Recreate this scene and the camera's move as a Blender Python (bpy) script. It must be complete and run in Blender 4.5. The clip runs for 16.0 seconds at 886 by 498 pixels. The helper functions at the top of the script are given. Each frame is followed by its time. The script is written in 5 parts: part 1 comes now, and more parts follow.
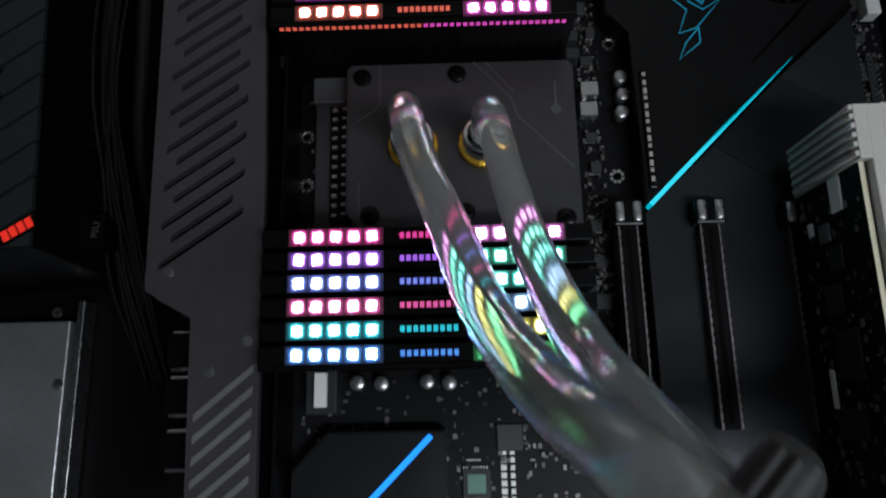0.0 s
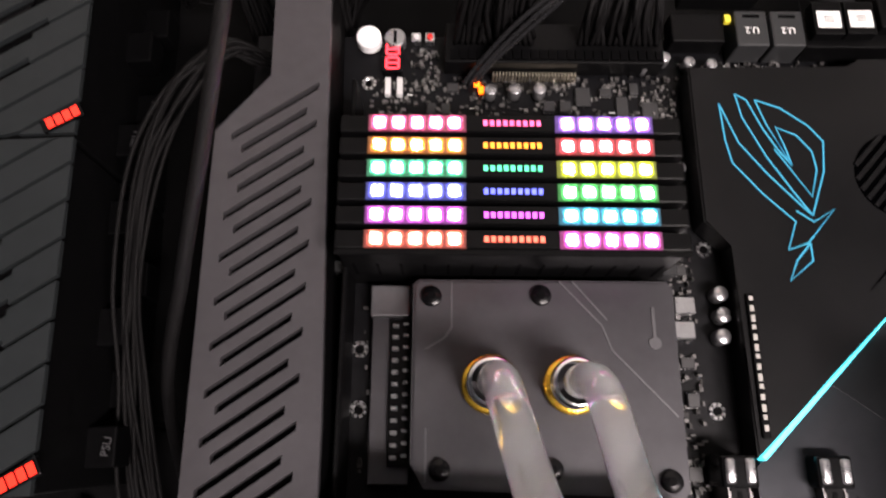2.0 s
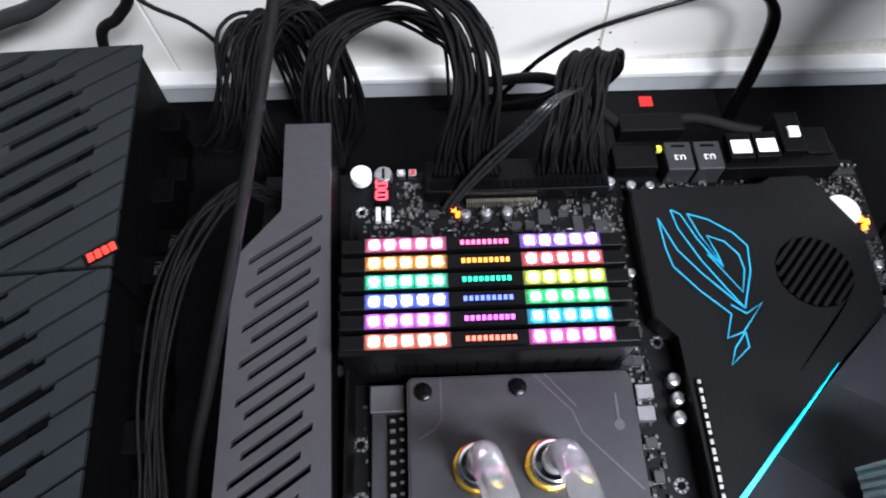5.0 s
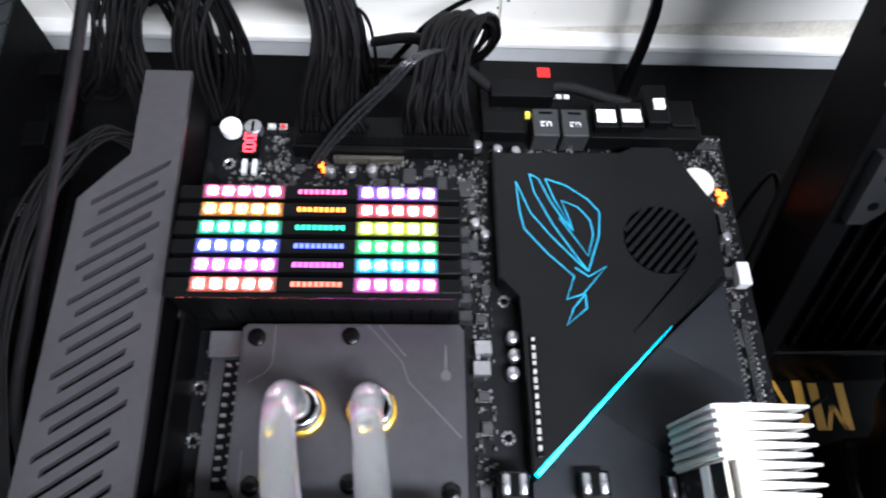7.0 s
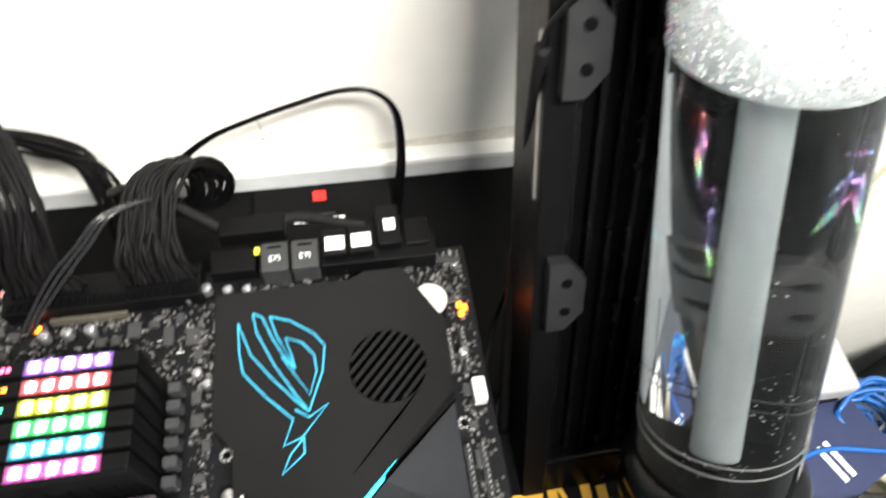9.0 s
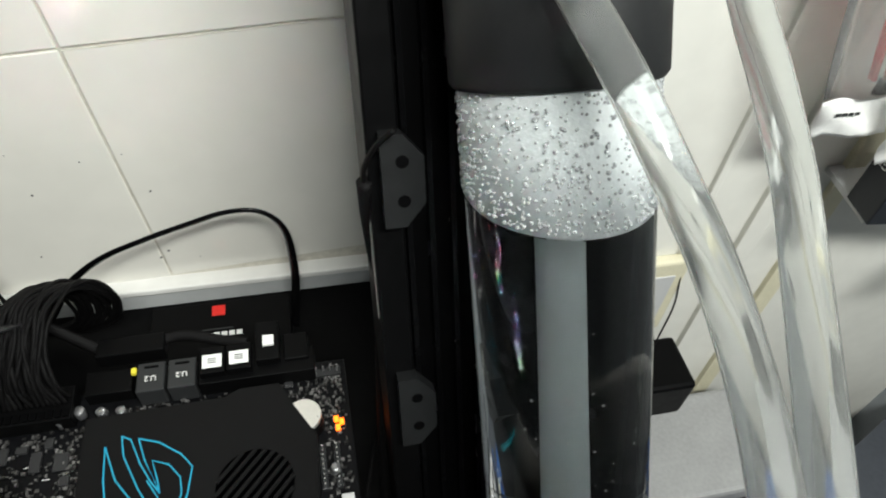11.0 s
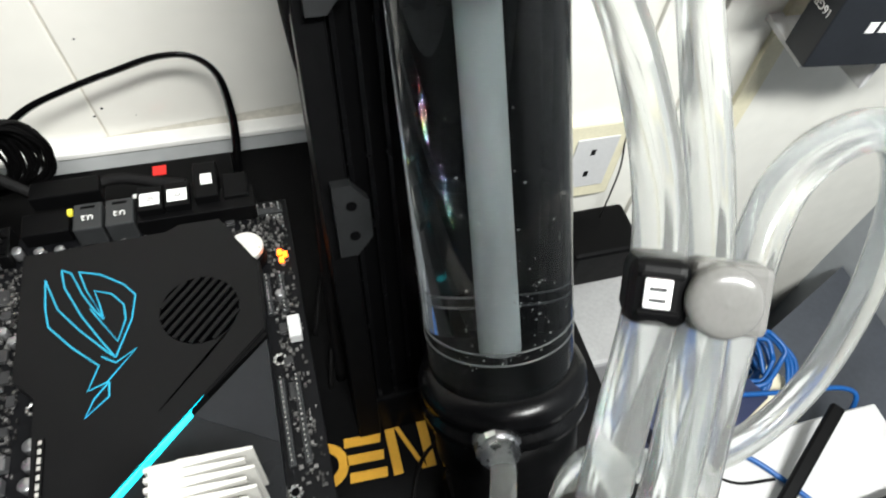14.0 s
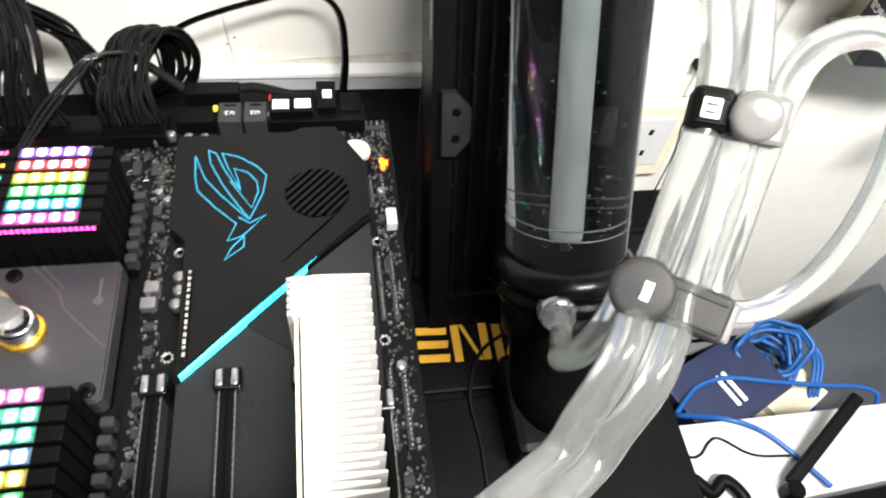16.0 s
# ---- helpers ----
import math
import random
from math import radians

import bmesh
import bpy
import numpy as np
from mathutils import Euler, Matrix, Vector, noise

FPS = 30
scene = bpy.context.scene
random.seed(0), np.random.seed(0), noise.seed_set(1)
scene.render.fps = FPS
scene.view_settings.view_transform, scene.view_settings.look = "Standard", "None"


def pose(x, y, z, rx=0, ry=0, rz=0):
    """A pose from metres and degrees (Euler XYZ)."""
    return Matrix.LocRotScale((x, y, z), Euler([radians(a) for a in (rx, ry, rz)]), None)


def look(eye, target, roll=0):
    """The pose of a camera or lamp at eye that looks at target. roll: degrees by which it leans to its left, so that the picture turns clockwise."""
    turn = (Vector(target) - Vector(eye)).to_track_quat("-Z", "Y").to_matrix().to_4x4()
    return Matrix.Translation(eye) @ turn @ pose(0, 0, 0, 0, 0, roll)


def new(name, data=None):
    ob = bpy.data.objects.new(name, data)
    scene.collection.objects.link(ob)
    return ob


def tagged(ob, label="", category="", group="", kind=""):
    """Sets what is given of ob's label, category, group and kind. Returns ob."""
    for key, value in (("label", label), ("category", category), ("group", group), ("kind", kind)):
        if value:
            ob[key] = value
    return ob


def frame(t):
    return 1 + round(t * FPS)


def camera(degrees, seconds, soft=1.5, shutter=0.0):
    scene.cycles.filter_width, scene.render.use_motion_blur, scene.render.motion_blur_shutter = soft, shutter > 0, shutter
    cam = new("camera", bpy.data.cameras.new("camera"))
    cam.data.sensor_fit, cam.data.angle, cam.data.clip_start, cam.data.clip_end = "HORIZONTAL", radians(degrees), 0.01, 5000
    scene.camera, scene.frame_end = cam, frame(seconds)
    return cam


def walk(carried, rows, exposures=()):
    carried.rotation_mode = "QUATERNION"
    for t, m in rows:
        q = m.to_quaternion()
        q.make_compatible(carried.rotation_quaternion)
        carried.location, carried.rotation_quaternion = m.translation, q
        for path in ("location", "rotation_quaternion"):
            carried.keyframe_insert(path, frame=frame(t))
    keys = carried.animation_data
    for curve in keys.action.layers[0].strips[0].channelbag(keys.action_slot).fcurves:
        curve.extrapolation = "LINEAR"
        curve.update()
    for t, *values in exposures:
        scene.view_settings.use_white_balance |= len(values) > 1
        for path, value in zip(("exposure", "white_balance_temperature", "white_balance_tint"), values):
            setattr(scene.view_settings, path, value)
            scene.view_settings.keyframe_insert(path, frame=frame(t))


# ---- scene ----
cam = camera(67, 16.0, soft=2.0, shutter=0.5)
EXPOSURES = [(0, -1.95, 5800, 9), (0.5, -1.5, 4700, 18), (1, -1.2, 5400, 38), (1.5, -0.1, 6400, 36), (2, 0.1, 6900, 24), (2.5, 0.28, 5800, 13), (3, 0.42, 5300, 12), (4, 0.45, 5600, 16), (6.5, 0.25, 5700, 12), (7, 0.5, 5700, 14), (8, 1.15, 6300, 14), (8.5, 1.6, 6500, 11), (9, 1.25, 6600, 9), (9.5, 0.4, 6400, 4), (12, -0.4, 6350, 4), (12.5, -0.4, 6350, 4), (13, -0.2, 6350, 4), (13.5, -0.05, 6300, 5), (14, 0.3, 6300, 7), (15, 0.3, 6400, 10), (16, 0.72, 6500, 11)]
PATH = [
    (0, (0.13335, -0.10064, 0.31786), (0.12718, -0.01036, -0.07177), -5.25),
    (0.5, (0.12730, -0.06907, 0.30801), (0.13099, 0.01335, -0.08339), -0.18),
    (1, (0.11947, -0.04860, 0.29674), (0.13072, 0.03446, -0.09438), 4.60),
    (1.5, (0.10855, -0.03083, 0.28924), (0.11165, 0.06455, -0.09921), 1.38),
    (2, (0.09608, -0.00790, 0.29619), (0.09698, 0.10547, -0.08740), 0.95),
    (2.5, (0.08405, -0.00719, 0.30668), (0.08373, 0.12467, -0.07096), 0.59),
    (3, (0.08195, -0.01818, 0.31909), (0.08439, 0.13041, -0.05228), 1.73),
    (3.5, (0.08406, -0.01980, 0.33025), (0.08866, 0.13995, -0.03644), 2.47),
    (4, (0.08754, -0.02404, 0.33826), (0.09164, 0.15482, -0.01950), 1.14),
    (6.5, (0.13474, -0.04028, 0.34100), (0.15847, 0.13092, -0.01973), 4.77),
    (7, (0.16387, -0.04613, 0.34157), (0.18539, 0.12136, -0.02103), 7.25),
    (7.5, (0.19916, -0.04137, 0.34157), (0.22394, 0.12591, -0.02092), 7.40),
    (8, (0.22956, -0.04132, 0.34254), (0.26122, 0.13489, -0.01516), 6.75),
    (8.5, (0.26461, -0.03672, 0.33691), (0.30175, 0.15123, -0.01423), 6.28),
    (9, (0.29650, -0.03066, 0.34970), (0.34408, 0.18193, 0.01423), 4.56),
    (9.5, (0.31140, -0.04833, 0.37388), (0.38093, 0.18121, 0.05376), 5.85),
    (12, (0.36224, -0.03804, 0.36948), (0.43724, 0.21929, 0.07257), 6.42),
    (12.5, (0.36172, -0.05361, 0.37285), (0.44409, 0.20105, 0.07560), 6.83),
    (13, (0.36451, -0.06271, 0.36265), (0.44901, 0.17620, 0.05316), 7.07),
    (13.5, (0.36533, -0.07650, 0.35162), (0.45203, 0.14814, 0.03221), 7.77),
    (14, (0.35806, -0.08987, 0.34112), (0.44370, 0.12385, 0.01402), 8.18),
    (14.5, (0.34320, -0.11562, 0.35286), (0.42733, 0.10215, 0.02806), 7.96),
    (15, (0.33026, -0.14936, 0.37392), (0.41249, 0.06985, 0.04960), 7.36),
    (15.5, (0.32302, -0.16102, 0.37035), (0.39511, 0.05629, 0.04236), 7.72),
    (16, (0.31106, -0.17487, 0.36012), (0.37627, 0.04807, 0.03447), 10.08),
]
walk(cam, [(t, look(eye, target, roll)) for t, eye, target, roll in PATH], EXPOSURES)


# ---- light ----
world = bpy.data.worlds.new("room_world")
scene.world = world
world.use_nodes = True
world.node_tree.nodes["Background"].inputs[0].default_value = (0.8, 0.85, 0.9, 1)
world.node_tree.nodes["Background"].inputs[1].default_value = 0.02


def area_lamp(name, at, to, sx, sy, watts, colour):
    data = bpy.data.lights.new(name, "AREA")
    data.shape, data.size, data.size_y, data.energy, data.color = "RECTANGLE", sx, sy, watts, colour
    ob = new(name, data)
    ob.matrix_world = look(at, to)
    return ob


area_lamp("ceiling_tube_light", (0.62, -0.48, 1.05), (0.60, -0.26, 0.0), 0.7, 0.14, 37, (1.0, 0.98, 0.94))


# ---- materials ----
def mat(name, colour, rough=0.5, metal=0.0, vary=0.15, scale=60.0, bump=0.0, bscale=400.0, island=0.0, emit=None, power=0.0,
        trans=0.0, ior=1.45, coat=0.0, rvary=0.1, spec=0.5):
    m = bpy.data.materials.new(name)
    m.use_nodes = True
    nt = m.node_tree
    b = nt.nodes["Principled BSDF"]
    b.inputs["Roughness"].default_value, b.inputs["Metallic"].default_value = rough, metal
    b.inputs["IOR"].default_value, b.inputs["Transmission Weight"].default_value = ior, trans
    b.inputs["Coat Weight"].default_value, b.inputs["Specular IOR Level"].default_value = coat, spec
    b.inputs["Base Color"].default_value = (*colour, 1)
    if emit:
        b.inputs["Emission Color"].default_value, b.inputs["Emission Strength"].default_value = (*emit, 1), power
    tc = nt.nodes.new("ShaderNodeTexCoord")
    if vary > 0:
        n1, n2 = nt.nodes.new("ShaderNodeTexNoise"), nt.nodes.new("ShaderNodeTexNoise")
        n1.inputs["Scale"].default_value, n2.inputs["Scale"].default_value = scale, scale * 7
        n1.inputs["Detail"].default_value = 4
        add = nt.nodes.new("ShaderNodeMath")
        add.operation = "ADD"
        ramp = nt.nodes.new("ShaderNodeMapRange")
        ramp.inputs["From Min"].default_value, ramp.inputs["From Max"].default_value = 0.6, 1.4
        ramp.inputs["To Min"].default_value, ramp.inputs["To Max"].default_value = 1 - vary, 1 + vary
        mul = nt.nodes.new("ShaderNodeVectorMath")
        mul.operation = "SCALE"
        mul.inputs[0].default_value = colour
        for n in (n1, n2):
            nt.links.new(tc.outputs["Object"], n.inputs["Vector"])
        nt.links.new(n1.outputs[0], add.inputs[0])
        nt.links.new(n2.outputs[0], add.inputs[1])
        nt.links.new(add.outputs[0], ramp.inputs["Value"])
        last = ramp.outputs[0]
        if island > 0:
            geo = nt.nodes.new("ShaderNodeNewGeometry")
            isl = nt.nodes.new("ShaderNodeMapRange")
            isl.inputs["To Min"].default_value, isl.inputs["To Max"].default_value = 1 - island, 1 + island
            nt.links.new(geo.outputs["Random Per Island"], isl.inputs["Value"])
            m2 = nt.nodes.new("ShaderNodeMath")
            m2.operation = "MULTIPLY"
            nt.links.new(last, m2.inputs[0])
            nt.links.new(isl.outputs[0], m2.inputs[1])
            last = m2.outputs[0]
        nt.links.new(last, mul.inputs["Scale"])
        nt.links.new(mul.outputs[0], b.inputs["Base Color"])
        rr = nt.nodes.new("ShaderNodeMapRange")
        rr.inputs["To Min"].default_value, rr.inputs["To Max"].default_value = max(0, rough - rvary), min(1, rough + rvary)
        nt.links.new(n1.outputs[0], rr.inputs["Value"])
        nt.links.new(rr.outputs[0], b.inputs["Roughness"])
    if bump > 0:
        nb, bn = nt.nodes.new("ShaderNodeTexNoise"), nt.nodes.new("ShaderNodeBump")
        nb.inputs["Scale"].default_value = bscale
        bn.inputs["Strength"].default_value, bn.inputs["Distance"].default_value = bump, 0.001
        nt.links.new(tc.outputs["Object"], nb.inputs["Vector"])
        nt.links.new(nb.outputs[0], bn.inputs["Height"])
        nt.links.new(bn.outputs[0], b.inputs["Normal"])
    return m


M_TILE = mat("glazed_white_tile", (0.76, 0.74, 0.685), 0.12, vary=0.04, scale=5, bump=0.05, bscale=30)
M_GROUT = mat("grey_grout", (0.58, 0.55, 0.48), 0.9, vary=0.2, scale=40)
M_PLASTER = mat("white_painted_plaster", (0.72, 0.71, 0.66), 0.6, vary=0.05, scale=6, bump=0.1, bscale=120)
# grey carries the side wall's shade and dims the unseen walls' reflections
M_SHADE = mat("shade_grey_wall", (0.30, 0.32, 0.34), 0.7, vary=0.08, scale=6, bump=0.1, bscale=120)
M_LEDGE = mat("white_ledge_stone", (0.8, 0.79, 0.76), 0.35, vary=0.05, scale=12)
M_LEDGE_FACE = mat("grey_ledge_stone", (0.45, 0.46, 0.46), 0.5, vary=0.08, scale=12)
M_DESK = mat("dark_desk_laminate", (0.050, 0.055, 0.066), 0.5, vary=0.15, scale=20)
M_CARTON = mat("black_printed_carton", (0.0028, 0.0028, 0.003), 0.5, vary=0.25, scale=30, bump=0.08, bscale=300, spec=0.06)
M_GOLD = mat("gold_print", (0.55, 0.29, 0.02), 0.5, vary=0.08, scale=60)
M_FOAM = mat("black_packing_foam", (0.006, 0.006, 0.006), 0.95, vary=0.3, scale=200, bump=0.4, bscale=900, spec=0.1)
M_PCB = mat("black_circuit_board", (0.0035, 0.0036, 0.0043), 0.42, vary=0.35, scale=250, bump=0.1, bscale=2500, spec=0.14)
M_COVER = mat("brushed_gunmetal_cover", (0.064, 0.061, 0.066), 0.42, metal=0.5, vary=0.10, scale=25, bump=0.12, bscale=1800, spec=0.25)
# black plastic; also puts the shade of gaps and holes into colour
M_COVER_DARK = mat("black_plastic_and_gap_shade", (0.0012, 0.0012, 0.0014), 0.6, vary=0.2, scale=80, spec=0.05)
M_CASE = mat("slate_painted_steel", (0.020, 0.0235, 0.025), 0.45, metal=0.3, vary=0.10, scale=25, bump=0.10, bscale=1800, spec=0.25)
M_PRINT = mat("pale_grey_print", (0.30, 0.29, 0.27), 0.5, vary=0.25, scale=900)
M_BLUE_STRIP = mat("blue_strip_light", (0.05, 0.3, 0.8), 0.4, vary=0, emit=(0.01, 0.30, 1.0), power=3.0)
M_RIB = mat("satin_silver_rib", (0.22, 0.22, 0.225), 0.4, metal=0.6, vary=0.1, scale=60)
# lightless black that paints the shade between the grille slats
M_VOID = mat("opening_shade", (0.0004, 0.0004, 0.0005), 0.9, vary=0.1, scale=80, spec=0.0)
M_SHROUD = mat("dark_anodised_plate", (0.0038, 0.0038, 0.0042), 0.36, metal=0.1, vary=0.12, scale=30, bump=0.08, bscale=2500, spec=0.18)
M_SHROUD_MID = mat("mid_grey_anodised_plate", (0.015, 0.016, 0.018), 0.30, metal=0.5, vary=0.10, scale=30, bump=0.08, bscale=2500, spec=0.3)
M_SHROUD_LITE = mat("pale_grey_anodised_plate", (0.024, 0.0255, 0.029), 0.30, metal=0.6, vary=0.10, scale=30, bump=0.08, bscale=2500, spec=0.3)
M_BLOCK = mat("satin_black_cold_plate", (0.044, 0.043, 0.047), 0.36, metal=0.35, vary=0.12, scale=25, bump=0.06, bscale=1500, spec=0.4)
M_ETCH = mat("etched_grey_line", (0.09, 0.09, 0.095), 0.4, metal=0.5, vary=0.1)
M_BLACK = mat("black_plastic", (0.0022, 0.0022, 0.0024), 0.42, vary=0.2, scale=120, bump=0.05, bscale=1500, spec=0.09)
M_BLACK_GLOSS = mat("glossy_black_paint", (0.0022, 0.0022, 0.0025), 0.25, vary=0.2, scale=60, spec=0.18)
M_CABLE = mat("black_sleeved_cable", (0.0042, 0.0040, 0.0042), 0.5, vary=0.3, scale=300, bump=0.5, bscale=1800, spec=0.12)
M_WIRE = mat("glossy_black_wire", (0.012, 0.012, 0.013), 0.28, vary=0.15, scale=200, spec=0.6)
M_GREY = mat("dark_grey_plastic", (0.022, 0.023, 0.024), 0.45, vary=0.15, scale=100, spec=0.3)
M_STEEL = mat("bare_steel", (0.62, 0.62, 0.63), 0.28, metal=1.0, vary=0.1, scale=150)
M_CHROME = mat("polished_chrome", (0.85, 0.85, 0.86), 0.08, metal=1.0, vary=0.04, scale=150, rvary=0.05)
M_BRASS = mat("gold_anodised_ring", (0.85, 0.52, 0.06), 0.25, metal=0.85, vary=0.06, scale=150)
M_ALU = mat("brushed_aluminium_sheet", (0.64, 0.66, 0.68), 0.34, metal=0.9, vary=0.08, scale=20, bump=0.1, bscale=1200)
# white plastic greyed: the shadow on the wall-side case is in its colour
M_WHITE_SHADED = mat("shaded_white_casing", (0.30, 0.30, 0.30), 0.55, vary=0.12, scale=30, bump=0.05, bscale=900)
M_WHITE = mat("white_plastic", (0.52, 0.52, 0.52), 0.35, vary=0.05, scale=40)
M_PAPER = mat("white_paper_label", (0.82, 0.82, 0.80), 0.7, vary=0.04, scale=80)
M_CREAM = mat("aged_cream_plastic", (0.66, 0.62, 0.46), 0.45, vary=0.08, scale=40)
M_FIN = mat("white_powder_coated_fin", (0.44, 0.43, 0.40), 0.45, vary=0.06, scale=120)
M_CHIP = mat("black_chip_epoxy", (0.02, 0.02, 0.021), 0.5, vary=0.2, scale=300)
M_BITS = mat("mixed_small_components", (0.105, 0.102, 0.10), 0.35, metal=0.45, vary=0.3, scale=600, island=0.9)
M_CAN = mat("capacitor_can", (0.36, 0.36, 0.37), 0.3, metal=0.85, vary=0.1, scale=300)
M_COIN = mat("coin_cell_steel", (0.78, 0.76, 0.72), 0.3, metal=0.7, vary=0.05, scale=100)
M_PIN = mat("gold_contact", (0.5, 0.45, 0.36), 0.35, metal=0.9, vary=0.15, scale=800)
M_HEADER = mat("slot_edge_metal", (0.20, 0.19, 0.19), 0.35, metal=0.9, vary=0.2, scale=500)
M_RED = mat("red_print", (0.65, 0.02, 0.015), 0.5, vary=0.05)
M_RED_BAG = mat("red_printed_film", (0.55, 0.03, 0.03), 0.3, vary=0.15, scale=30)
M_YELLOW = mat("yellow_connector", (0.75, 0.65, 0.05), 0.45, vary=0.1)
M_NAVY = mat("navy_printed_carton", (0.012, 0.018, 0.055), 0.5, vary=0.15, scale=40)
M_BLUE = mat("blue_network_cable", (0.006, 0.075, 0.27), 0.4, vary=0.15, scale=80)
M_PACK = mat("dark_slate_carton", (0.014, 0.016, 0.020), 0.4, vary=0.15, scale=40, spec=0.3)
M_SEAL = mat("grey_seal", (0.06, 0.065, 0.066), 0.4, vary=0.1, scale=200)
M_RUBBER = mat("grey_rubber_clamp", (0.022, 0.0215, 0.0215), 0.55, vary=0.15, scale=150, bump=0.1, bscale=900, spec=0.3)
M_TUBE = mat("clear_soft_hose", (0.95, 0.96, 0.93), 0.10, vary=0.02, scale=30, trans=0.955, ior=1.42, rvary=0.05)
M_FILM = mat("clear_plastic_film", (0.92, 0.92, 0.91), 0.18, vary=0.04, scale=30, trans=0.9, ior=1.2, bump=0.4, bscale=60)
M_EAR = mat("dark_grey_screw_plate", (0.011, 0.0115, 0.012), 0.5, vary=0.15, scale=100, spec=0.2)
M_CORE = mat("slightly_cloudy_coolant", (0.95, 0.97, 0.98), 0.10, vary=0.0, trans=0.93, ior=1.10)
M_CLAMP_CLEAR = mat("smoky_clear_clamp", (0.24, 0.235, 0.225), 0.22, vary=0.08, scale=120, trans=0.5, ior=1.4)
M_ACRYL = mat("clear_acrylic", (0.97, 0.985, 0.98), 0.015, vary=0.0, trans=1.0, ior=1.36)
M_MIST = mat("misted_acrylic", (0.78, 0.82, 0.83), 0.34, vary=0.06, scale=200, trans=0.45, ior=1.2, bump=0.35, bscale=600)
M_DROP = mat("water_drop", (0.90, 0.92, 0.93), 0.04, vary=0.0, trans=0.72, ior=1.33)
M_FROST = mat("frosted_inner_pipe", (0.40, 0.445, 0.46), 0.38, vary=0.06, scale=60, trans=0.45, ior=1.3)
M_AMBER = mat("amber_status_light", (0.6, 0.2, 0.02), 0.4, vary=0, emit=(1.0, 0.13, 0.004), power=5)
M_SEG = mat("red_segment_light", (0.5, 0.02, 0.02), 0.4, vary=0, emit=(1.0, 0.035, 0.05), power=5)
M_BADGE = mat("red_badge_light", (0.5, 0.02, 0.01), 0.4, vary=0, emit=(1.0, 0.03, 0.015), power=2.0)
M_LOGO = mat("teal_line_light", (0.02, 0.25, 0.35), 0.4, vary=0, emit=(0.02, 0.34, 0.66), power=0.36)
M_STRIP = mat("cyan_strip_light", (0.1, 0.6, 0.7), 0.4, vary=0, emit=(0.02, 0.72, 0.85), power=2.2)
M_CAPW = mat("white_button", (0.85, 0.85, 0.86), 0.35, vary=0.05)


# ---- helpers ----
def thing(name, label, category, group="", kind="", at=(0, 0, 0)):
    ob = new(name)
    ob.location = at
    return tagged(ob, label, category, group, kind)


def part(name, bm, material, parent=None, label="", smooth=False, kind=""):
    me = bpy.data.meshes.new(name)
    if smooth:
        for f in bm.faces:
            f.smooth = True
    bm.to_mesh(me)
    bm.free()
    me.materials.append(material)
    ob = new(name, me)
    if parent is not None:
        ob.parent = parent
        top = parent
        shift = Vector((0, 0, 0))
        while top is not None:
            shift += top.location
            top = top.parent
        ob.location = -shift
    if label or kind:
        tagged(ob, label, kind=kind)
    return ob


def box(bm, x0, x1, y0, y1, z0, z1, m=None):
    vs = [Vector((x, y, z)) for z in (z0, z1) for x, y in ((x0, y0), (x1, y0), (x1, y1), (x0, y1))]
    if m is not None:
        vs = [m @ v for v in vs]
    v = [bm.verts.new(p) for p in vs]
    for q in ((3, 2, 1, 0), (4, 5, 6, 7), (0, 1, 5, 4), (1, 2, 6, 5), (2, 3, 7, 6), (3, 0, 4, 7)):
        bm.faces.new([v[i] for i in q])
    return bm


def bx(*a, m=None, bevel=0.0, seg=2):
    bm = box(bmesh.new(), *a, m=m)
    if bevel:
        bmesh.ops.bevel(bm, geom=bm.edges[:], offset=bevel, segments=seg, affect="EDGES", profile=0.5)
    return bm


def prism(bm, pts, z0, z1, m=None):
    """An upright prism over an outline that runs anticlockwise."""
    lo = [Vector((x, y, z0)) for x, y in pts]
    hi = [Vector((x, y, z1)) for x, y in pts]
    if m is not None:
        lo, hi = [m @ v for v in lo], [m @ v for v in hi]
    lo, hi = [bm.verts.new(v) for v in lo], [bm.verts.new(v) for v in hi]
    bm.faces.new(hi)
    bm.faces.new(lo[::-1])
    for i in range(len(pts)):
        j = (i + 1) % len(pts)
        bm.faces.new((lo[i], lo[j], hi[j], hi[i]))
    return bm


def lathe(profile, m=None, seg=40, bm=None):
    """A turned body round local z from (radius, height) pairs."""
    bm = bm or bmesh.new()
    m = m or Matrix()
    rings = []
    for r, h in profile:
        rings.append([bm.verts.new(m @ Vector((r * math.cos(a), r * math.sin(a), h))) for a in (2 * math.pi * i / seg for i in range(seg))])
    for a, b in zip(rings, rings[1:]):
        for i in range(seg):
            j = (i + 1) % seg
            bm.faces.new((a[i], a[j], b[j], b[i]))
    return bm


def disc_body(r, h, m=None, seg=24, bm=None, edge=0.12):
    e = min(r, h) * edge
    return lathe([(1e-5, 0), (r - e, 0), (r, e), (r, h - e), (r - e, h), (1e-5, h)], m, seg, bm)


def spline(pts, per=10):
    p = [Vector(q) for q in pts]
    p = [p[0] * 2 - p[1]] + p + [p[-1] * 2 - p[-2]]
    out = []
    for i in range(1, len(p) - 2):
        a, b, c, d = p[i - 1 : i + 3]
        for k in range(per):
            t = k / per
            out.append(0.5 * (2 * b + (c - a) * t + (2 * a - 5 * b + 4 * c - d) * t * t + (3 * b - a - 3 * c + d) * t**3))
    out.append(p[-2])
    return out


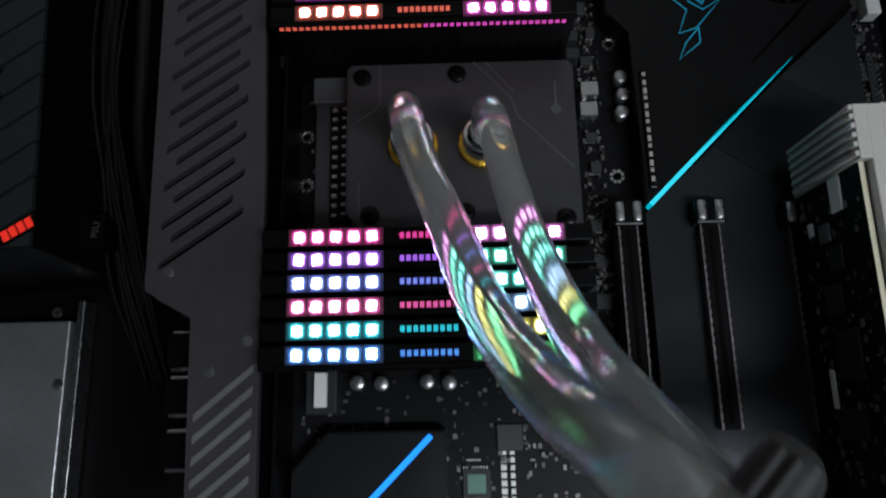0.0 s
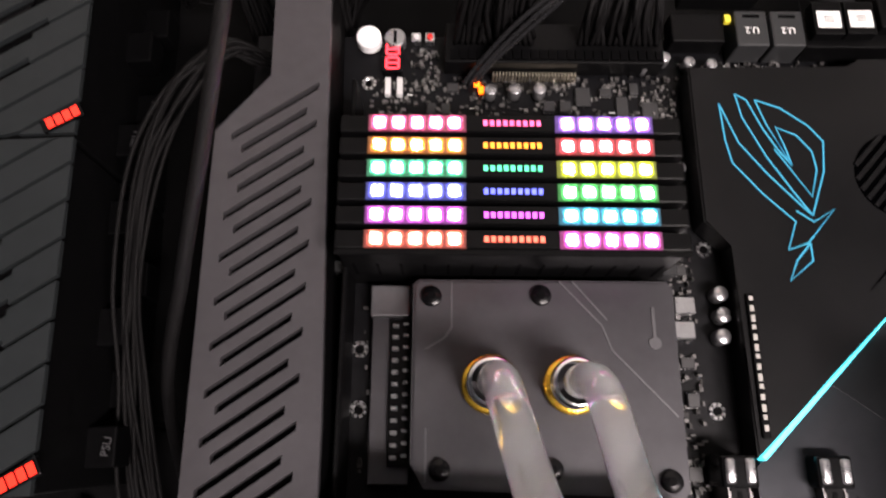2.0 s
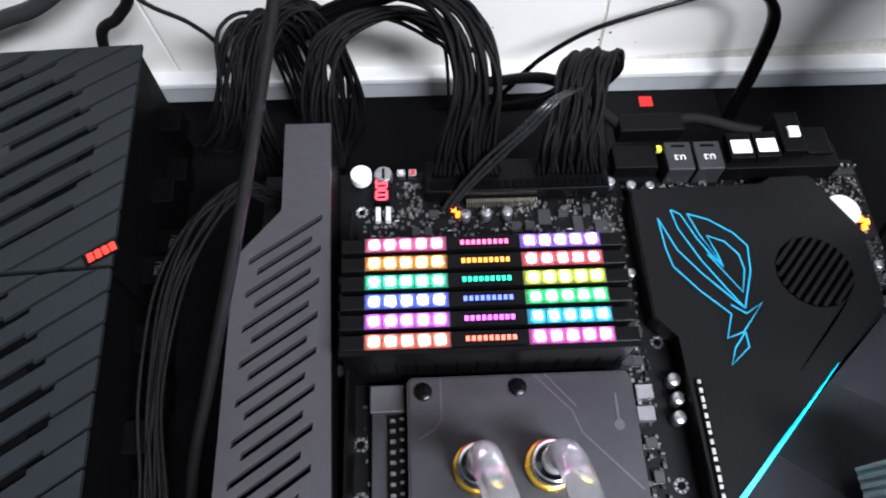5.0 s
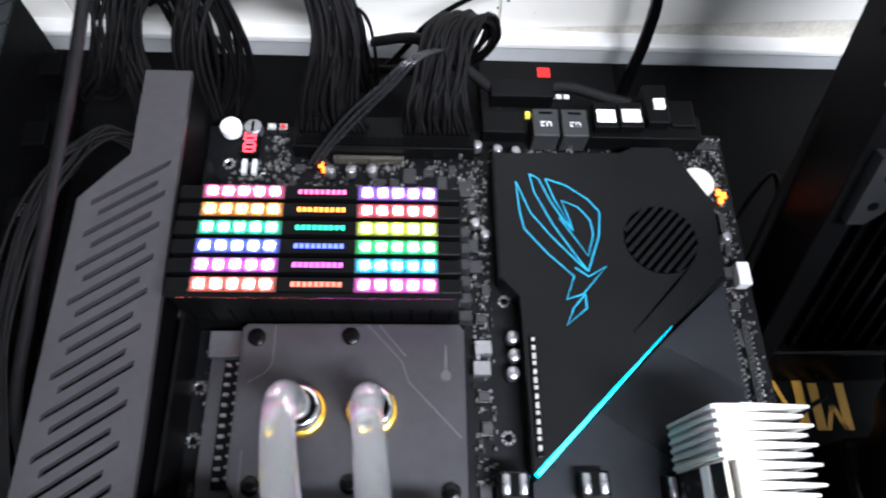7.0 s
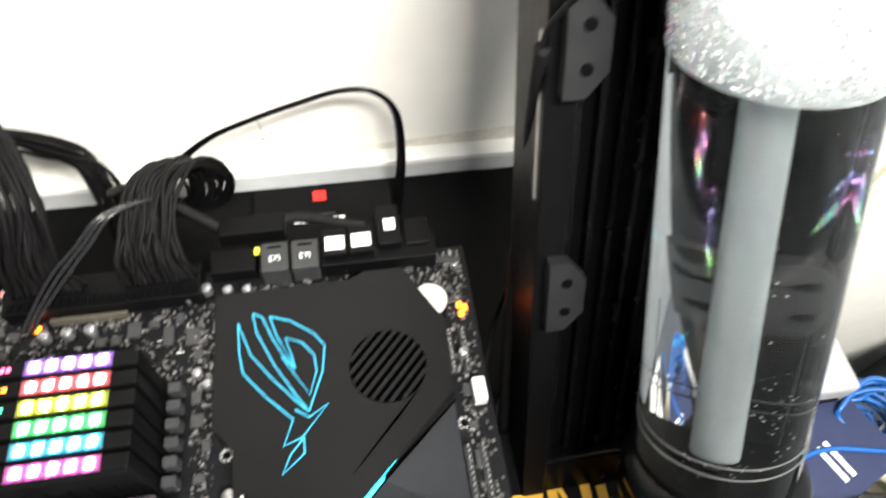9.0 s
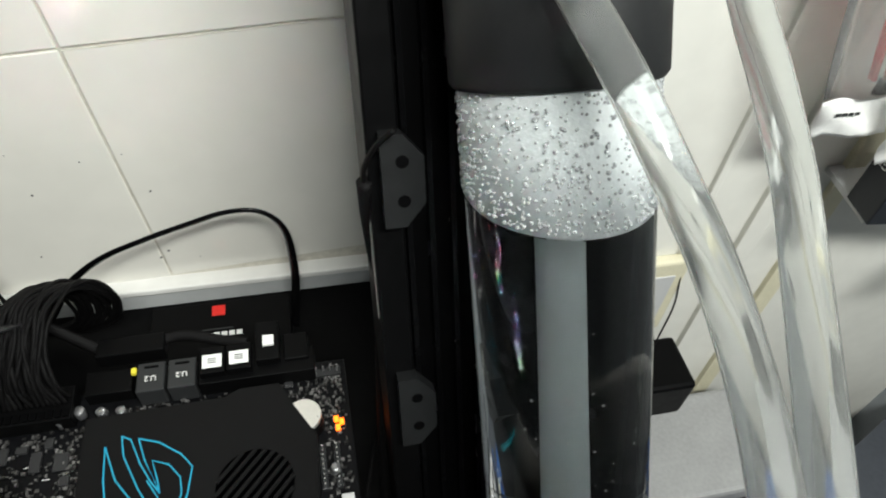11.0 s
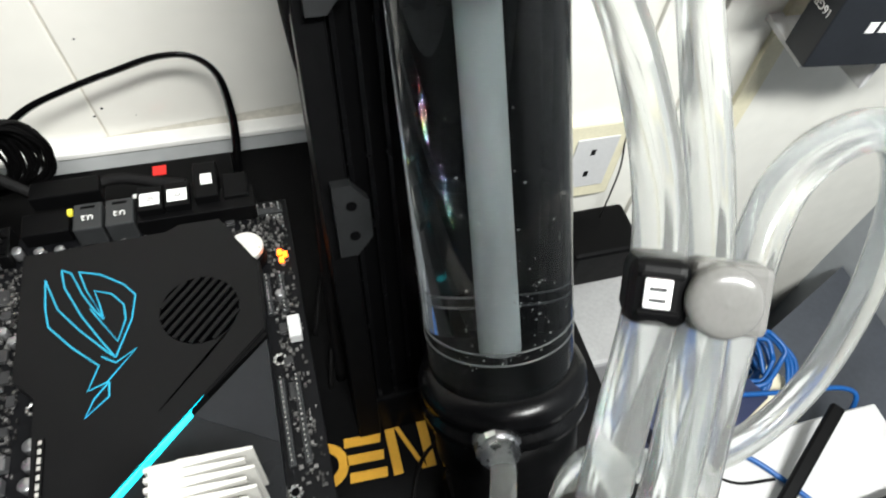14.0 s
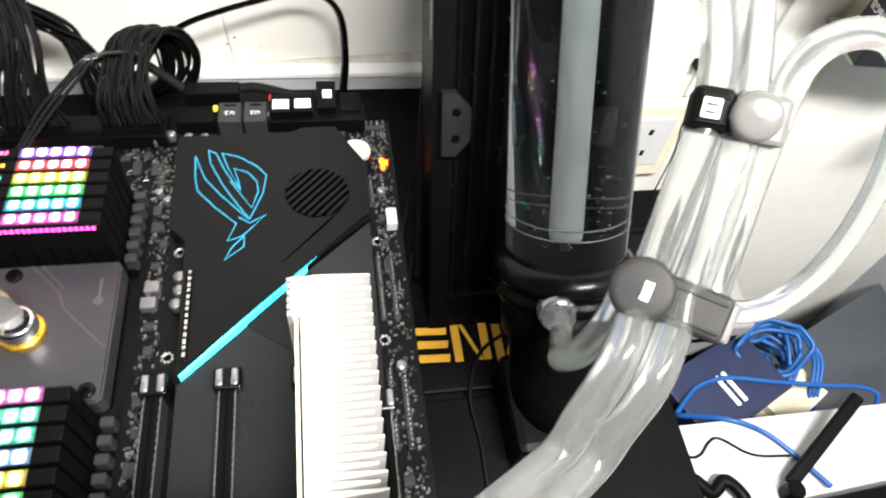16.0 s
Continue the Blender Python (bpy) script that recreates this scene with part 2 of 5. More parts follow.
def sweep(pts, r, seg=10, per=10, bm=None, flat=1.0):
    """A round (or, with flat under 1, flattened) cord along a smooth line."""
    bm = bm or bmesh.new()
    line = spline(pts, per)
    side = None
    rings = []
    for i, p in enumerate(line):
        d = (line[min(i + 1, len(line) - 1)] - line[max(i - 1, 0)]).normalized()
        if side is None:
            side = d.orthogonal().normalized()
        side = (side - d * side.dot(d)).normalized()
        up = d.cross(side)
        rings.append([bm.verts.new(p + r * (math.cos(a) * side + flat * math.sin(a) * up)) for a in (2 * math.pi * k / seg for k in range(seg))])
    for a, b in zip(rings, rings[1:]):
        for k in range(seg):
            j = (k + 1) % seg
            bm.faces.new((a[k], a[j], b[j], b[k]))
    bm.faces.new(rings[0][::-1])
    bm.faces.new(rings[-1])
    return bm


def beads(name, places, material, parent, label):
    """Many little balls, (centre, radius) each, as one mesh."""
    ball = bmesh.new()
    bmesh.ops.create_icosphere(ball, subdivisions=1, radius=1.0)
    ball.verts.ensure_lookup_table()
    unit = [v.co.copy() for v in ball.verts]
    tris = [[v.index for v in f.verts] for f in ball.faces]
    ball.free()
    verts, faces = [], []
    for c, r in places:
        n = len(verts)
        verts += [c + r * u for u in unit]
        faces += [[n + k for k in t] for t in tris]
    me = bpy.data.meshes.new(name)
    me.from_pydata(verts, [], faces)
    me.shade_smooth()
    me.materials.append(material)
    ob = new(name, me)
    ob.parent = parent
    ob.location = -parent.location
    return tagged(ob, label, kind="stuff")


def letters(text, size, m, material, parent, name="lettering"):
    cu = bpy.data.curves.new(name, "FONT")
    cu.body, cu.size, cu.extrude, cu.align_x, cu.align_y = text, size, 0.00015, "CENTER", "CENTER"
    tmp = new("tmp", cu)
    me = bpy.data.meshes.new_from_object(tmp.evaluated_get(bpy.context.evaluated_depsgraph_get()))
    bpy.data.objects.remove(tmp)
    me.name = name
    me.transform(m)
    me.materials.clear()
    me.materials.append(material)
    ob = new(name, me)
    ob.parent = parent
    ob.location = -parent.location
    return ob


rnd = random.Random(7)
BOX_Z = -0.078
DESK_Z = -0.50
WALL_Y = 0.335

# ---- the room ----
wn = part("wall_north", bx(-1.6, 1.215, WALL_Y, WALL_Y + 0.15, -1.2, 1.7), M_GROUT)
tagged(wn, "white glazed tiled wall with dirty grout joints", "wall", kind="structure")
part("grout_bed", bx(-1.59, 0.5445, WALL_Y - 0.0054, WALL_Y - 0.0003, -0.58, 1.69), M_GROUT, wn)
part("plaster_face", bx(0.545, 1.205, WALL_Y - 0.006, WALL_Y - 0.0005, -1.19, 1.69), M_PLASTER, wn)
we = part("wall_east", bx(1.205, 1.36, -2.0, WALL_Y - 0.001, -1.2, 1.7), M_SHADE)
tagged(we, "side wall with its shade put into the grey", "wall", kind="structure")
# unseen walls and ceiling, greyed to keep reflections and fill light low
tagged(part("wall_west", bx(-1.75, -1.6, -2.0, WALL_Y, -1.2, 1.7), M_SHADE), "plain unseen wall, greyed to dim reflections", "wall", kind="structure")
tagged(part("wall_south", bx(-1.75, 1.36, -2.15, -2.0, -1.2, 1.7), M_SHADE), "plain unseen wall, greyed to dim reflections", "wall", kind="structure")
tagged(part("floor", bx(-1.75, 1.36, -2.15, WALL_Y, -1.3, -1.2), M_DESK), "dark smooth floor", "floor", kind="structure")
tagged(part("ceiling", bx(-1.75, 1.36, -2.15, WALL_Y + 0.15, 1.7, 1.8), M_SHADE), "plain unseen ceiling, greyed to dim reflections", "ceiling", kind="structure")
trim = tagged(part("trim", bx(-1.5, 0.62, 0.316, WALL_Y - 0.001, -0.066, -0.060, bevel=0.0012), M_LEDGE), "narrow white stone ledge at the wall foot", "ledge", kind="structure")
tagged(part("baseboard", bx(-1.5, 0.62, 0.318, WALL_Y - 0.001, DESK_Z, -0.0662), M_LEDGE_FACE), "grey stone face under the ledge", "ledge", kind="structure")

desk = thing("desk", "dark laminate desk under the cartons", "desk", at=(0, 0, DESK_Z))
part("desktop", prism(bmesh.new(), [(-1.2, -0.9), (1.2, -0.9), (1.2, 0.295), (0.955, 0.190), (0.870, 0.200), (0.860, 0.317), (-1.2, 0.317)], DESK_Z - 0.03, DESK_Z), M_DESK, desk)
for x in (-1.15, 1.13):
    for y in (-0.85, 0.18):
        part("leg", bx(x, x + 0.05, y, y + 0.05, -1.2, DESK_Z - 0.03), M_DESK, desk)

# big black carton that carries the build
carton = thing("black_carton", "large black carton with gold print under the open computer build", "box", at=(0.1, 0, DESK_Z))
part("body", bx(-0.42, 0.545, -0.42, 0.314, DESK_Z, BOX_Z - 0.006, bevel=0.003), M_CARTON, carton)
part("lid", bx(-0.421, 0.546, 0.004, 0.315, BOX_Z - 0.0055, BOX_Z, bevel=0.0018), M_CARTON, carton)
part("lid_flap", bx(-0.421, 0.546, -0.421, -0.0005, BOX_Z - 0.0055, BOX_Z - 0.0012, bevel=0.0018), M_CARTON, carton)
GZ = BOX_Z + 0.0003


def gold(pts):
    bm = prism(bmesh.new(), pts, BOX_Z - 0.0002, GZ)
    bmesh.ops.recalc_face_normals(bm, faces=bm.faces[:])
    part("gold_mark", bm, M_GOLD, carton, "gold printed slab of the carton's mark")


# rounded bow, three bars and zigzag strokes of the mark
bow = [(0.3525 + 0.016 * math.cos(a), 0.0415 + 0.0145 * math.sin(a)) for a in np.linspace(-1.5, 1.5, 12)]
bow += [(0.3525 + 0.010 * math.cos(a), 0.0415 + 0.0085 * math.sin(a)) for a in np.linspace(1.5, -1.5, 12)]
gold(bow)
for y in (0.0275, 0.0385, 0.0495):
    gold([(0.367, y), (0.390, y - 0.001), (0.391, y + 0.005), (0.368, y + 0.006)])
for x0, x1, y0, y1 in ((0.394, 0.400, 0.026, 0.056), (0.415, 0.421, 0.026, 0.056), (0.425, 0.431, 0.024, 0.054), (0.443, 0.449, 0.024, 0.054)):
    gold([(x0, y0), (x1, y0), (x1, y1), (x0, y1)])
for xa, xb, ya, yb in ((0.400, 0.412, 0.056, 0.026), (0.431, 0.4365, 0.024, 0.040), (0.4365, 0.443, 0.040, 0.024)):
    gold([(xa, ya), (xb, yb), (xb + 0.003, yb), (xa + 0.003, ya)] if ya > yb else [(xa, ya), (xa + 0.003, ya), (xb + 0.003, yb), (xb, yb)])

# foam block that lifts the board
foam = tagged(part("foam_block", bx(0.014, 0.340, -0.150, 0.176, BOX_Z, -0.0021, bevel=0.004), M_FOAM), "black packing foam block under the circuit board", "foam block")

# ---- motherboard ----
mb = thing("motherboard", "large black computer motherboard lying flat on a foam block", "motherboard", at=(0.18, 0.014, -0.002))
part("circuit_board", bx(0.002, 0.358, -0.164, 0.192, -0.0018, 0.0, bevel=0.0004, seg=1), M_PCB, mb)


def put(name, bm, material, label="", smooth=False, parent=None):
    return part(name, bm, material, parent or mb, label, smooth)


# mounting holes with tinned pads
for hx, hy in ((0.0605, 0.0330), (0.0610, 0.0072), (0.2155, 0.0076), (0.2170, 0.0803), (0.3405, 0.0802), (0.3388, 0.0080), (0.3505, 0.181), (0.0595, 0.165)):
    put("mounting_pad", lathe([(0.0020, 0.0001), (0.0020, 0.0005), (0.0024, 0.0008), (0.0036, 0.0008), (0.0038, 0.0001)], Matrix.Translation((hx, hy, 0)), 20), M_STEEL, "tinned mounting hole ring")
    put("hole", disc_body(0.0019, 0.0004, Matrix.Translation((hx, hy, 0.00005)), 14), M_COVER_DARK)
    bm = bmesh.new()
    for k in range(8):
        a = k * math.pi / 4
        disc_body(0.0005, 0.0004, Matrix.Translation((hx + 0.0031 * math.cos(a), hy + 0.0031 * math.sin(a), 0.0007)), 8, bm)
    put("solder_dots", bm, M_COVER_DARK)

# power-stage cover with slanted vents
CZ0, CZ = 0.004, 0.0455
outline = [(0.0270, -0.150), (0.0545, -0.150), (0.0530, 0.000), (0.0480, 0.140), (0.0465, 0.1955), (0.0220, 0.1955), (0.0235, 0.142), (0.0025, 0.116), (0.0045, -0.052), (0.0245, -0.064)]
# near-black body: the shade behind the vent slots is in its colour
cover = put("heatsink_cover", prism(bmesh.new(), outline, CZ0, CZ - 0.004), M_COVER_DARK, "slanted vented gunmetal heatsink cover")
xa, xb, skew, pitch, slot = 0.0095, 0.0440, 0.0240, 0.00865, 0.0034
y_first, n_slots = -0.0440, 19
Z0, Z1 = CZ - 0.0039, CZ


def sheet(name, pts, label="", z1=Z1, material=M_COVER, parent=None):
    bm = prism(bmesh.new(), pts, Z0, z1)
    bmesh.ops.recalc_face_normals(bm, faces=bm.faces[:])
    return part(name, bm, material, parent or cover, label)


sheet("cover_rim", [(0.0045, -0.052), (xa, -0.055), (xa, 0.1247), (0.0025, 0.116)])
sheet("cover_rim", [(xb, -0.150), (0.0545, -0.150), (0.0530, 0.0), (0.0480, 0.140), (0.0465, 0.1955), (xb, 0.1955)])
sheet("cover_foot", [(xa, -0.0555), (0.0245, -0.064), (0.0270, -0.150), (xb, -0.150), (xb, y_first + skew), (xa, y_first)])
y_end = y_first + (n_slots - 1) * pitch + slot
sheet("cover_head", [(xa, y_end), (xb, y_end + skew), (xb, 0.1955), (0.0220, 0.1955), (0.0235, 0.142), (xa, 0.1247)])
for i in range(n_slots - 1):
    y0, y1 = y_first + i * pitch + slot, y_first + (i + 1) * pitch
    sheet("vent_slat", [(xa, y0), (xb, y0 + skew), (xb, y1 + skew), (xa, y1)])
for i in range(n_slots):
    y0, y1 = y_first + i * pitch, y_first + i * pitch + slot
    w = 0.0045 if i % 2 else 0.0
    if w:
        s = skew * w / (xb - xa)
        sheet("vent_stop", [(xa, y0), (xa + w, y0 + s), (xa + w, y1 + s), (xa, y1)])
        sheet("vent_stop", [(xb - w, y0 + skew - s), (xb, y0 + skew), (xb, y1 + skew), (xb - w, y1 + skew - s)])
for i in range(6):
    y0 = -0.148 + i * 0.0085
    sheet("silver_rib", [(0.0285, y0), (0.0515, y0 + 0.019), (0.0515, y0 + 0.022), (0.0285, y0 + 0.003)], "satin silver raised rib", CZ + 0.0008, M_RIB)
for sx, sy in ((0.0485, -0.074), (0.0335, -0.086), (0.014, -0.045)):
    put("cover_screw", disc_body(0.0022, 0.0009, Matrix.Translation((sx, sy, CZ)), 16), M_STEEL, "small steel cover screw")
put("heatsink_side", bx(0.0555, 0.0575, -0.14, 0.150, 0.001, 0.030, bevel=0.0005, seg=1), M_BLACK)

# left input header and rear ports beside the cover
for y in (-0.075, -0.095, -0.118):
    put("port_shell", bx(0.006, 0.0235, y - 0.009, y + 0.009, 0.001, 0.0175, bevel=0.0006), M_STEEL, "bare steel rear port shell")
    put("port_mouth", bx(0.0045, 0.0225, y - 0.0075, y + 0.0075, 0.0165, 0.0182), M_BLACK)

# chipset plates
plate_up = [(0.2125, 0.089), (0.2240, 0.078), (0.2240, -0.0115), (0.3360, 0.0925), (0.3380, 0.136), (0.3180, 0.172), (0.2950, 0.172), (0.2880, 0.1665), (0.2125, 0.1665)]
bm = prism(bmesh.new(), plate_up, 0.002, 0.0158)
bmesh.ops.bevel(bm, geom=[e for e in bm.edges if all(v.co.z > 0.01 for v in e.verts)], offset=0.0008, segments=2, affect="EDGES")
shroud = put("chipset_plate", bm, M_SHROUD, "dark anodised chipset plate")
plate_lo = [(0.2245, -0.0150), (0.2245, -0.150), (0.3340, -0.150), (0.3360, 0.0880)]
bm = prism(bmesh.new(), plate_lo, 0.002, 0.0115)
bmesh.ops.recalc_face_normals(bm, faces=bm.faces[:])
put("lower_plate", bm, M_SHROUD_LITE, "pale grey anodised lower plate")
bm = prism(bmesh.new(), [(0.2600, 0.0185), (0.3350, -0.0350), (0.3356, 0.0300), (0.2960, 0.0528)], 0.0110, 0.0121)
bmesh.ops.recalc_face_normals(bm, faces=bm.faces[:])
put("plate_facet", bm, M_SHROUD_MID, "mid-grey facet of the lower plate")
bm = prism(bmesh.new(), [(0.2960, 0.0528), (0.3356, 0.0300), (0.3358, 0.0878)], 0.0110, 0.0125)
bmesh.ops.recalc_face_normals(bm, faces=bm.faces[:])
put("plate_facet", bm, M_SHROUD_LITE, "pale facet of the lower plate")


def diagonal(a, b, w, z0, z1):
    d = Vector((b[0] - a[0], b[1] - a[1], 0)).normalized() * w / 2
    n = Vector((-d.y, d.x, 0))
    bm = prism(bmesh.new(), [(a[0] + n.x, a[1] + n.y), (a[0] - n.x, a[1] - n.y), (b[0] - n.x, b[1] - n.y), (b[0] + n.x, b[1] + n.y)], z0, z1)
    bmesh.ops.recalc_face_normals(bm, faces=bm.faces[:])
    return bm


put("strip_light", diagonal((0.2265, -0.0115), (0.3015, 0.0622), 0.0020, 0.008, 0.0150), M_STRIP, "glowing cyan light strip set in the chipset plate")
put("strip_channel", diagonal((0.3018, 0.0625), (0.3360, 0.0905), 0.0024, 0.008, 0.0142), M_BLACK)
# the outlined mark on the plate, as glowing lines
MARK = ([(225, 147), (226, 128), (228, 117), (240, 102), (253, 89), (248, 76), (257, 79), (271, 95), (261, 89), (254, 94)],
        [(225, 147), (232, 127), (243, 112), (257, 96), (261, 92)], [(233, 152), (235, 140), (244, 120), (254, 103), (261, 92)],
        [(233, 152), (238, 149), (244, 134), (250, 123), (255, 116)], [(242, 149), (253, 145), (265, 136), (271, 128), (269, 113), (261, 92)],
        [(242, 149), (246, 136), (255, 116), (253, 125), (250, 135), (259, 131), (265, 123), (266, 114), (262, 101), (248, 124)],
        [(258, 79), (258, 71), (247, 62), (251, 71), (258, 79)])
for line in MARK:
    pts = [Vector((x / 1000, y / 1000, 0)) for x, y in line]
    dirs = [(q - p).normalized() for p, q in zip(pts, pts[1:])]
    left, right = [], []
    for k, p in enumerate(pts):
        d0, d1 = dirs[max(k - 1, 0)], dirs[min(k, len(dirs) - 1)]
        n0, n1 = Vector((-d0.y, d0.x, 0)), Vector((-d1.y, d1.x, 0))
        n = (n0 + n1).normalized() if (n0 + n1).length > 0.3 else n1
        left.append(p + n * 0.00036)
        right.append(p - n * 0.00036)
    bm = bmesh.new()
    rows = [[bm.verts.new((q.x, q.y, z)) for q in side] for side, z in ((right, 0.0153), (right, 0.0162), (left, 0.0162), (left, 0.0153))]
    for a, b in zip(rows, rows[1:] + rows[:1]):
        for k in range(len(pts) - 1):
            bm.faces.new((a[k], a[k + 1], b[k + 1], b[k]))
    for e in (0, -1):
        bm.faces.new([r[e] for r in rows])
    bmesh.ops.recalc_face_normals(bm, faces=bm.faces[:])
    part("mark_line", bm, M_LOGO, shroud, "glowing teal outline of the plate's mark")
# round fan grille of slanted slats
# flat black disc on the plate paints the depth behind the slats
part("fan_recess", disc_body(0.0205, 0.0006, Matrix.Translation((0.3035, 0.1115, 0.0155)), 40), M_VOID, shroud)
ca, sa_ = math.cos(radians(47)), math.sin(radians(47))
for k in range(-4, 5):
    off = k * 0.0044
    half = math.sqrt(max(0.0203**2 - off**2, 1e-6))
    cx, cy = 0.3035 - off * sa_, 0.1115 + off * ca
    part("grille_slat", diagonal((cx - half * ca, cy - half * sa_), (cx + half * ca, cy + half * sa_), 0.0021, 0.0157, 0.0168), M_SHROUD, shroud)
for k in range(7):
    a = (0.281 + 0.0038 * k, 0.058 + 0.0040 * k)
    part("scored_line", diagonal((a[0], a[1]), (a[0] + 0.026 - 0.002 * k, a[1] + 0.026 - 0.002 * k), 0.0007, 0.0153, 0.01595), M_COVER_DARK, shroud)
# lettered metal bar beside the plate, writing too small to read
bar = put("name_bar", bx(0.2262, 0.2298, -0.004, 0.056, 0.0010, 0.0172, bevel=0.0006), M_BLACK_GLOSS)
for k in range(14):
    y = 0.0535 - k * 0.0041
    part("lettering_bar", bx(0.2272, 0.2289, y - 0.0006 - 0.0005 * (k % 3), y + 0.0014, 0.0170, 0.0174), M_PRINT, bar, "pale unreadable lettering")

# memory sockets
for y0, n in ((0.1136, 6), (-0.0342, 6)):
    for i in range(n):
        y = y0 - 0.0095 * i
        put("memory_socket", bx(0.052, 0.1945, y - 0.0032, y + 0.0032, 0.0002, 0.0105, bevel=0.0005, seg=1), M_BLACK)
        put("socket_latch", bx(0.1905, 0.1975, y - 0.0028, y + 0.0028, 0.008, 0.019, bevel=0.0008, seg=1), M_GREY)
        put("socket_latch", bx(0.0490, 0.0555, y - 0.0028, y + 0.0028, 0.008, 0.019, bevel=0.0008, seg=1), M_GREY)

# expansion slots
for k, (sx, ys) in enumerate(((0.2145, -0.010), (0.2520, -0.010), (0.2925, -0.012), (0.3330, -0.030))):
    s = put("expansion_slot", bx(sx - 0.0038, sx + 0.0038, ys - 0.104, ys - 0.012, 0.0005, 0.0165, bevel=0.0005, seg=1), M_BLACK)
    for d in (-0.0042, 0.0042):
        bm = box(bmesh.new(), sx + d - 0.0003, sx + d + 0.0003, ys - 0.104, ys - 0.012, 0.001, 0.0164)
        for g in range(22):
            yg = ys - 0.1035 + g * 0.00415
            box(bm, sx + d - 0.0005, sx + d + 0.0005, yg, yg + 0.0024, 0.0150, 0.0171)
        part("slot_guard", bm, M_HEADER, s, "bright notched metal slot guard")
    part("slot_groove", bx(sx - 0.0009, sx + 0.0009, ys - 0.102, ys - 0.014, 0.0160, 0.0168), M_COVER_DARK, s)
    part("slot_latch", bx(sx - 0.0072, sx + 0.0072, ys - 0.0125, ys, 0.001, 0.0195, bevel=0.0012), M_BLACK_GLOSS, s, "glossy black slot latch")
    # bright metal bumps imitate the glints on the glossy latch
    for d in (-0.0040, 0.0040):
        part("latch_glint", bx(sx + d - 0.0019, sx + d + 0.0019, ys - 0.0108, ys - 0.0012, 0.0190, 0.0208, bevel=0.0009), M_CAN, s, "glint of the glossy latch, put on as a bright bump", True)

# top edge connectors
p24 = put("power_connector", bx(0.097, 0.203, 0.170, 0.1915, 0.001, 0.0125, bevel=0.0006), M_BLACK, "black main power connector row")
for k in range(24):
    part("pin_cell", bx(0.0995 + k * 0.00432, 0.1028 + k * 0.00432, 0.1715, 0.1765, 0.0122, 0.0135), M_COVER_DARK, p24)
edge = put("drive_port_block", bx(0.272, 0.340, 0.179, 0.196, 0.0008, 0.0140, bevel=0.0006), M_BLACK)
for x0 in (0.2375, 0.2550):
    u = put("drive_port", bx(x0, x0 + 0.0158, 0.178, 0.1975, 0.0008, 0.0165, bevel=0.0009), M_GREY, "dark grey drive connector with pale lettering")
    letters("U.2", 0.0048, Matrix.Translation((x0 + 0.0079, 0.1865, 0.0167)) @ Matrix.Rotation(math.pi, 4, "Z"), M_PAPER, mb)
    part("port_notch", bx(x0 + 0.004, x0 + 0.012, 0.1935, 0.1950, 0.0160, 0.0168), M_COVER_DARK, u)
put("side_plug", bx(0.2080, 0.2340, 0.183, 0.199, 0.001, 0.0120, bevel=0.0008), M_BLACK)
put("plug_tab", bx(0.2335, 0.2366, 0.1925, 0.1965, 0.0118, 0.0150, bevel=0.0005), M_YELLOW, "yellow plug tab")
for lx, ly in ((0.2808, 0.190), (0.2962, 0.1905)):
    plug = put("cable_plug", bx(lx - 0.0072, lx + 0.0072, ly - 0.008, ly + 0.010, 0.0145, 0.0205, bevel=0.0006), M_BLACK)
    part("paper_label", bx(lx - 0.0056, lx + 0.0056, ly - 0.0045, ly + 0.0045, 0.0204, 0.0208), M_PAPER, plug, "white paper label")
    for k in range(3):
        part("print_bar", bx(lx - 0.0025, lx + 0.0025, ly - 0.0015 + k * 0.0014, ly - 0.0009 + k * 0.0014, 0.02075, 0.0209), M_GREY, plug)
plug = put("cable_plug", bx(0.3060, 0.3200, 0.186, 0.214, 0.004, 0.0205, bevel=0.001), M_BLACK)
part("paper_label", bx(0.3105, 0.3170, 0.1955, 0.2025, 0.0204, 0.0222), M_PAPER, plug, "white paper label")
put("cable_plug", bx(0.3220, 0.3370, 0.187, 0.206, 0.002, 0.0160, bevel=0.001), M_BLACK)

# debug corner: round buttons, two-digit readout, switches
for k, (px, py, pr) in enumerate(((0.0590, 0.1925, 0.0062), (0.0722, 0.1920, 0.0052))):
    put("push_button", disc_body(pr, 0.007, Matrix.Translation((px, py - 0.005, 0.0005)), 28), M_CAPW if k == 0 else M_CAN, "round white push button" if k == 0 else "round metal-rimmed push button")
put("button_mark", bx(0.0714, 0.0730, 0.1835, 0.1905, 0.0073, 0.0078), M_BLACK)
for px in (0.0825, 0.0893):
    put("tact_switch", bx(px - 0.0024, px + 0.0024, 0.1865, 0.1915, 0.0005, 0.0045, bevel=0.0004), M_STEEL)
    put("switch_cap", disc_body(0.0015, 0.0012, Matrix.Translation((px, 0.189, 0.0044)), 14), M_WHITE if px < 0.085 else M_RED)
read = put("readout", bx(0.0660, 0.0762, 0.1690, 0.1855, 0.0005, 0.0055, bevel=0.0004), M_BLACK_GLOSS, "two-digit red status readout")
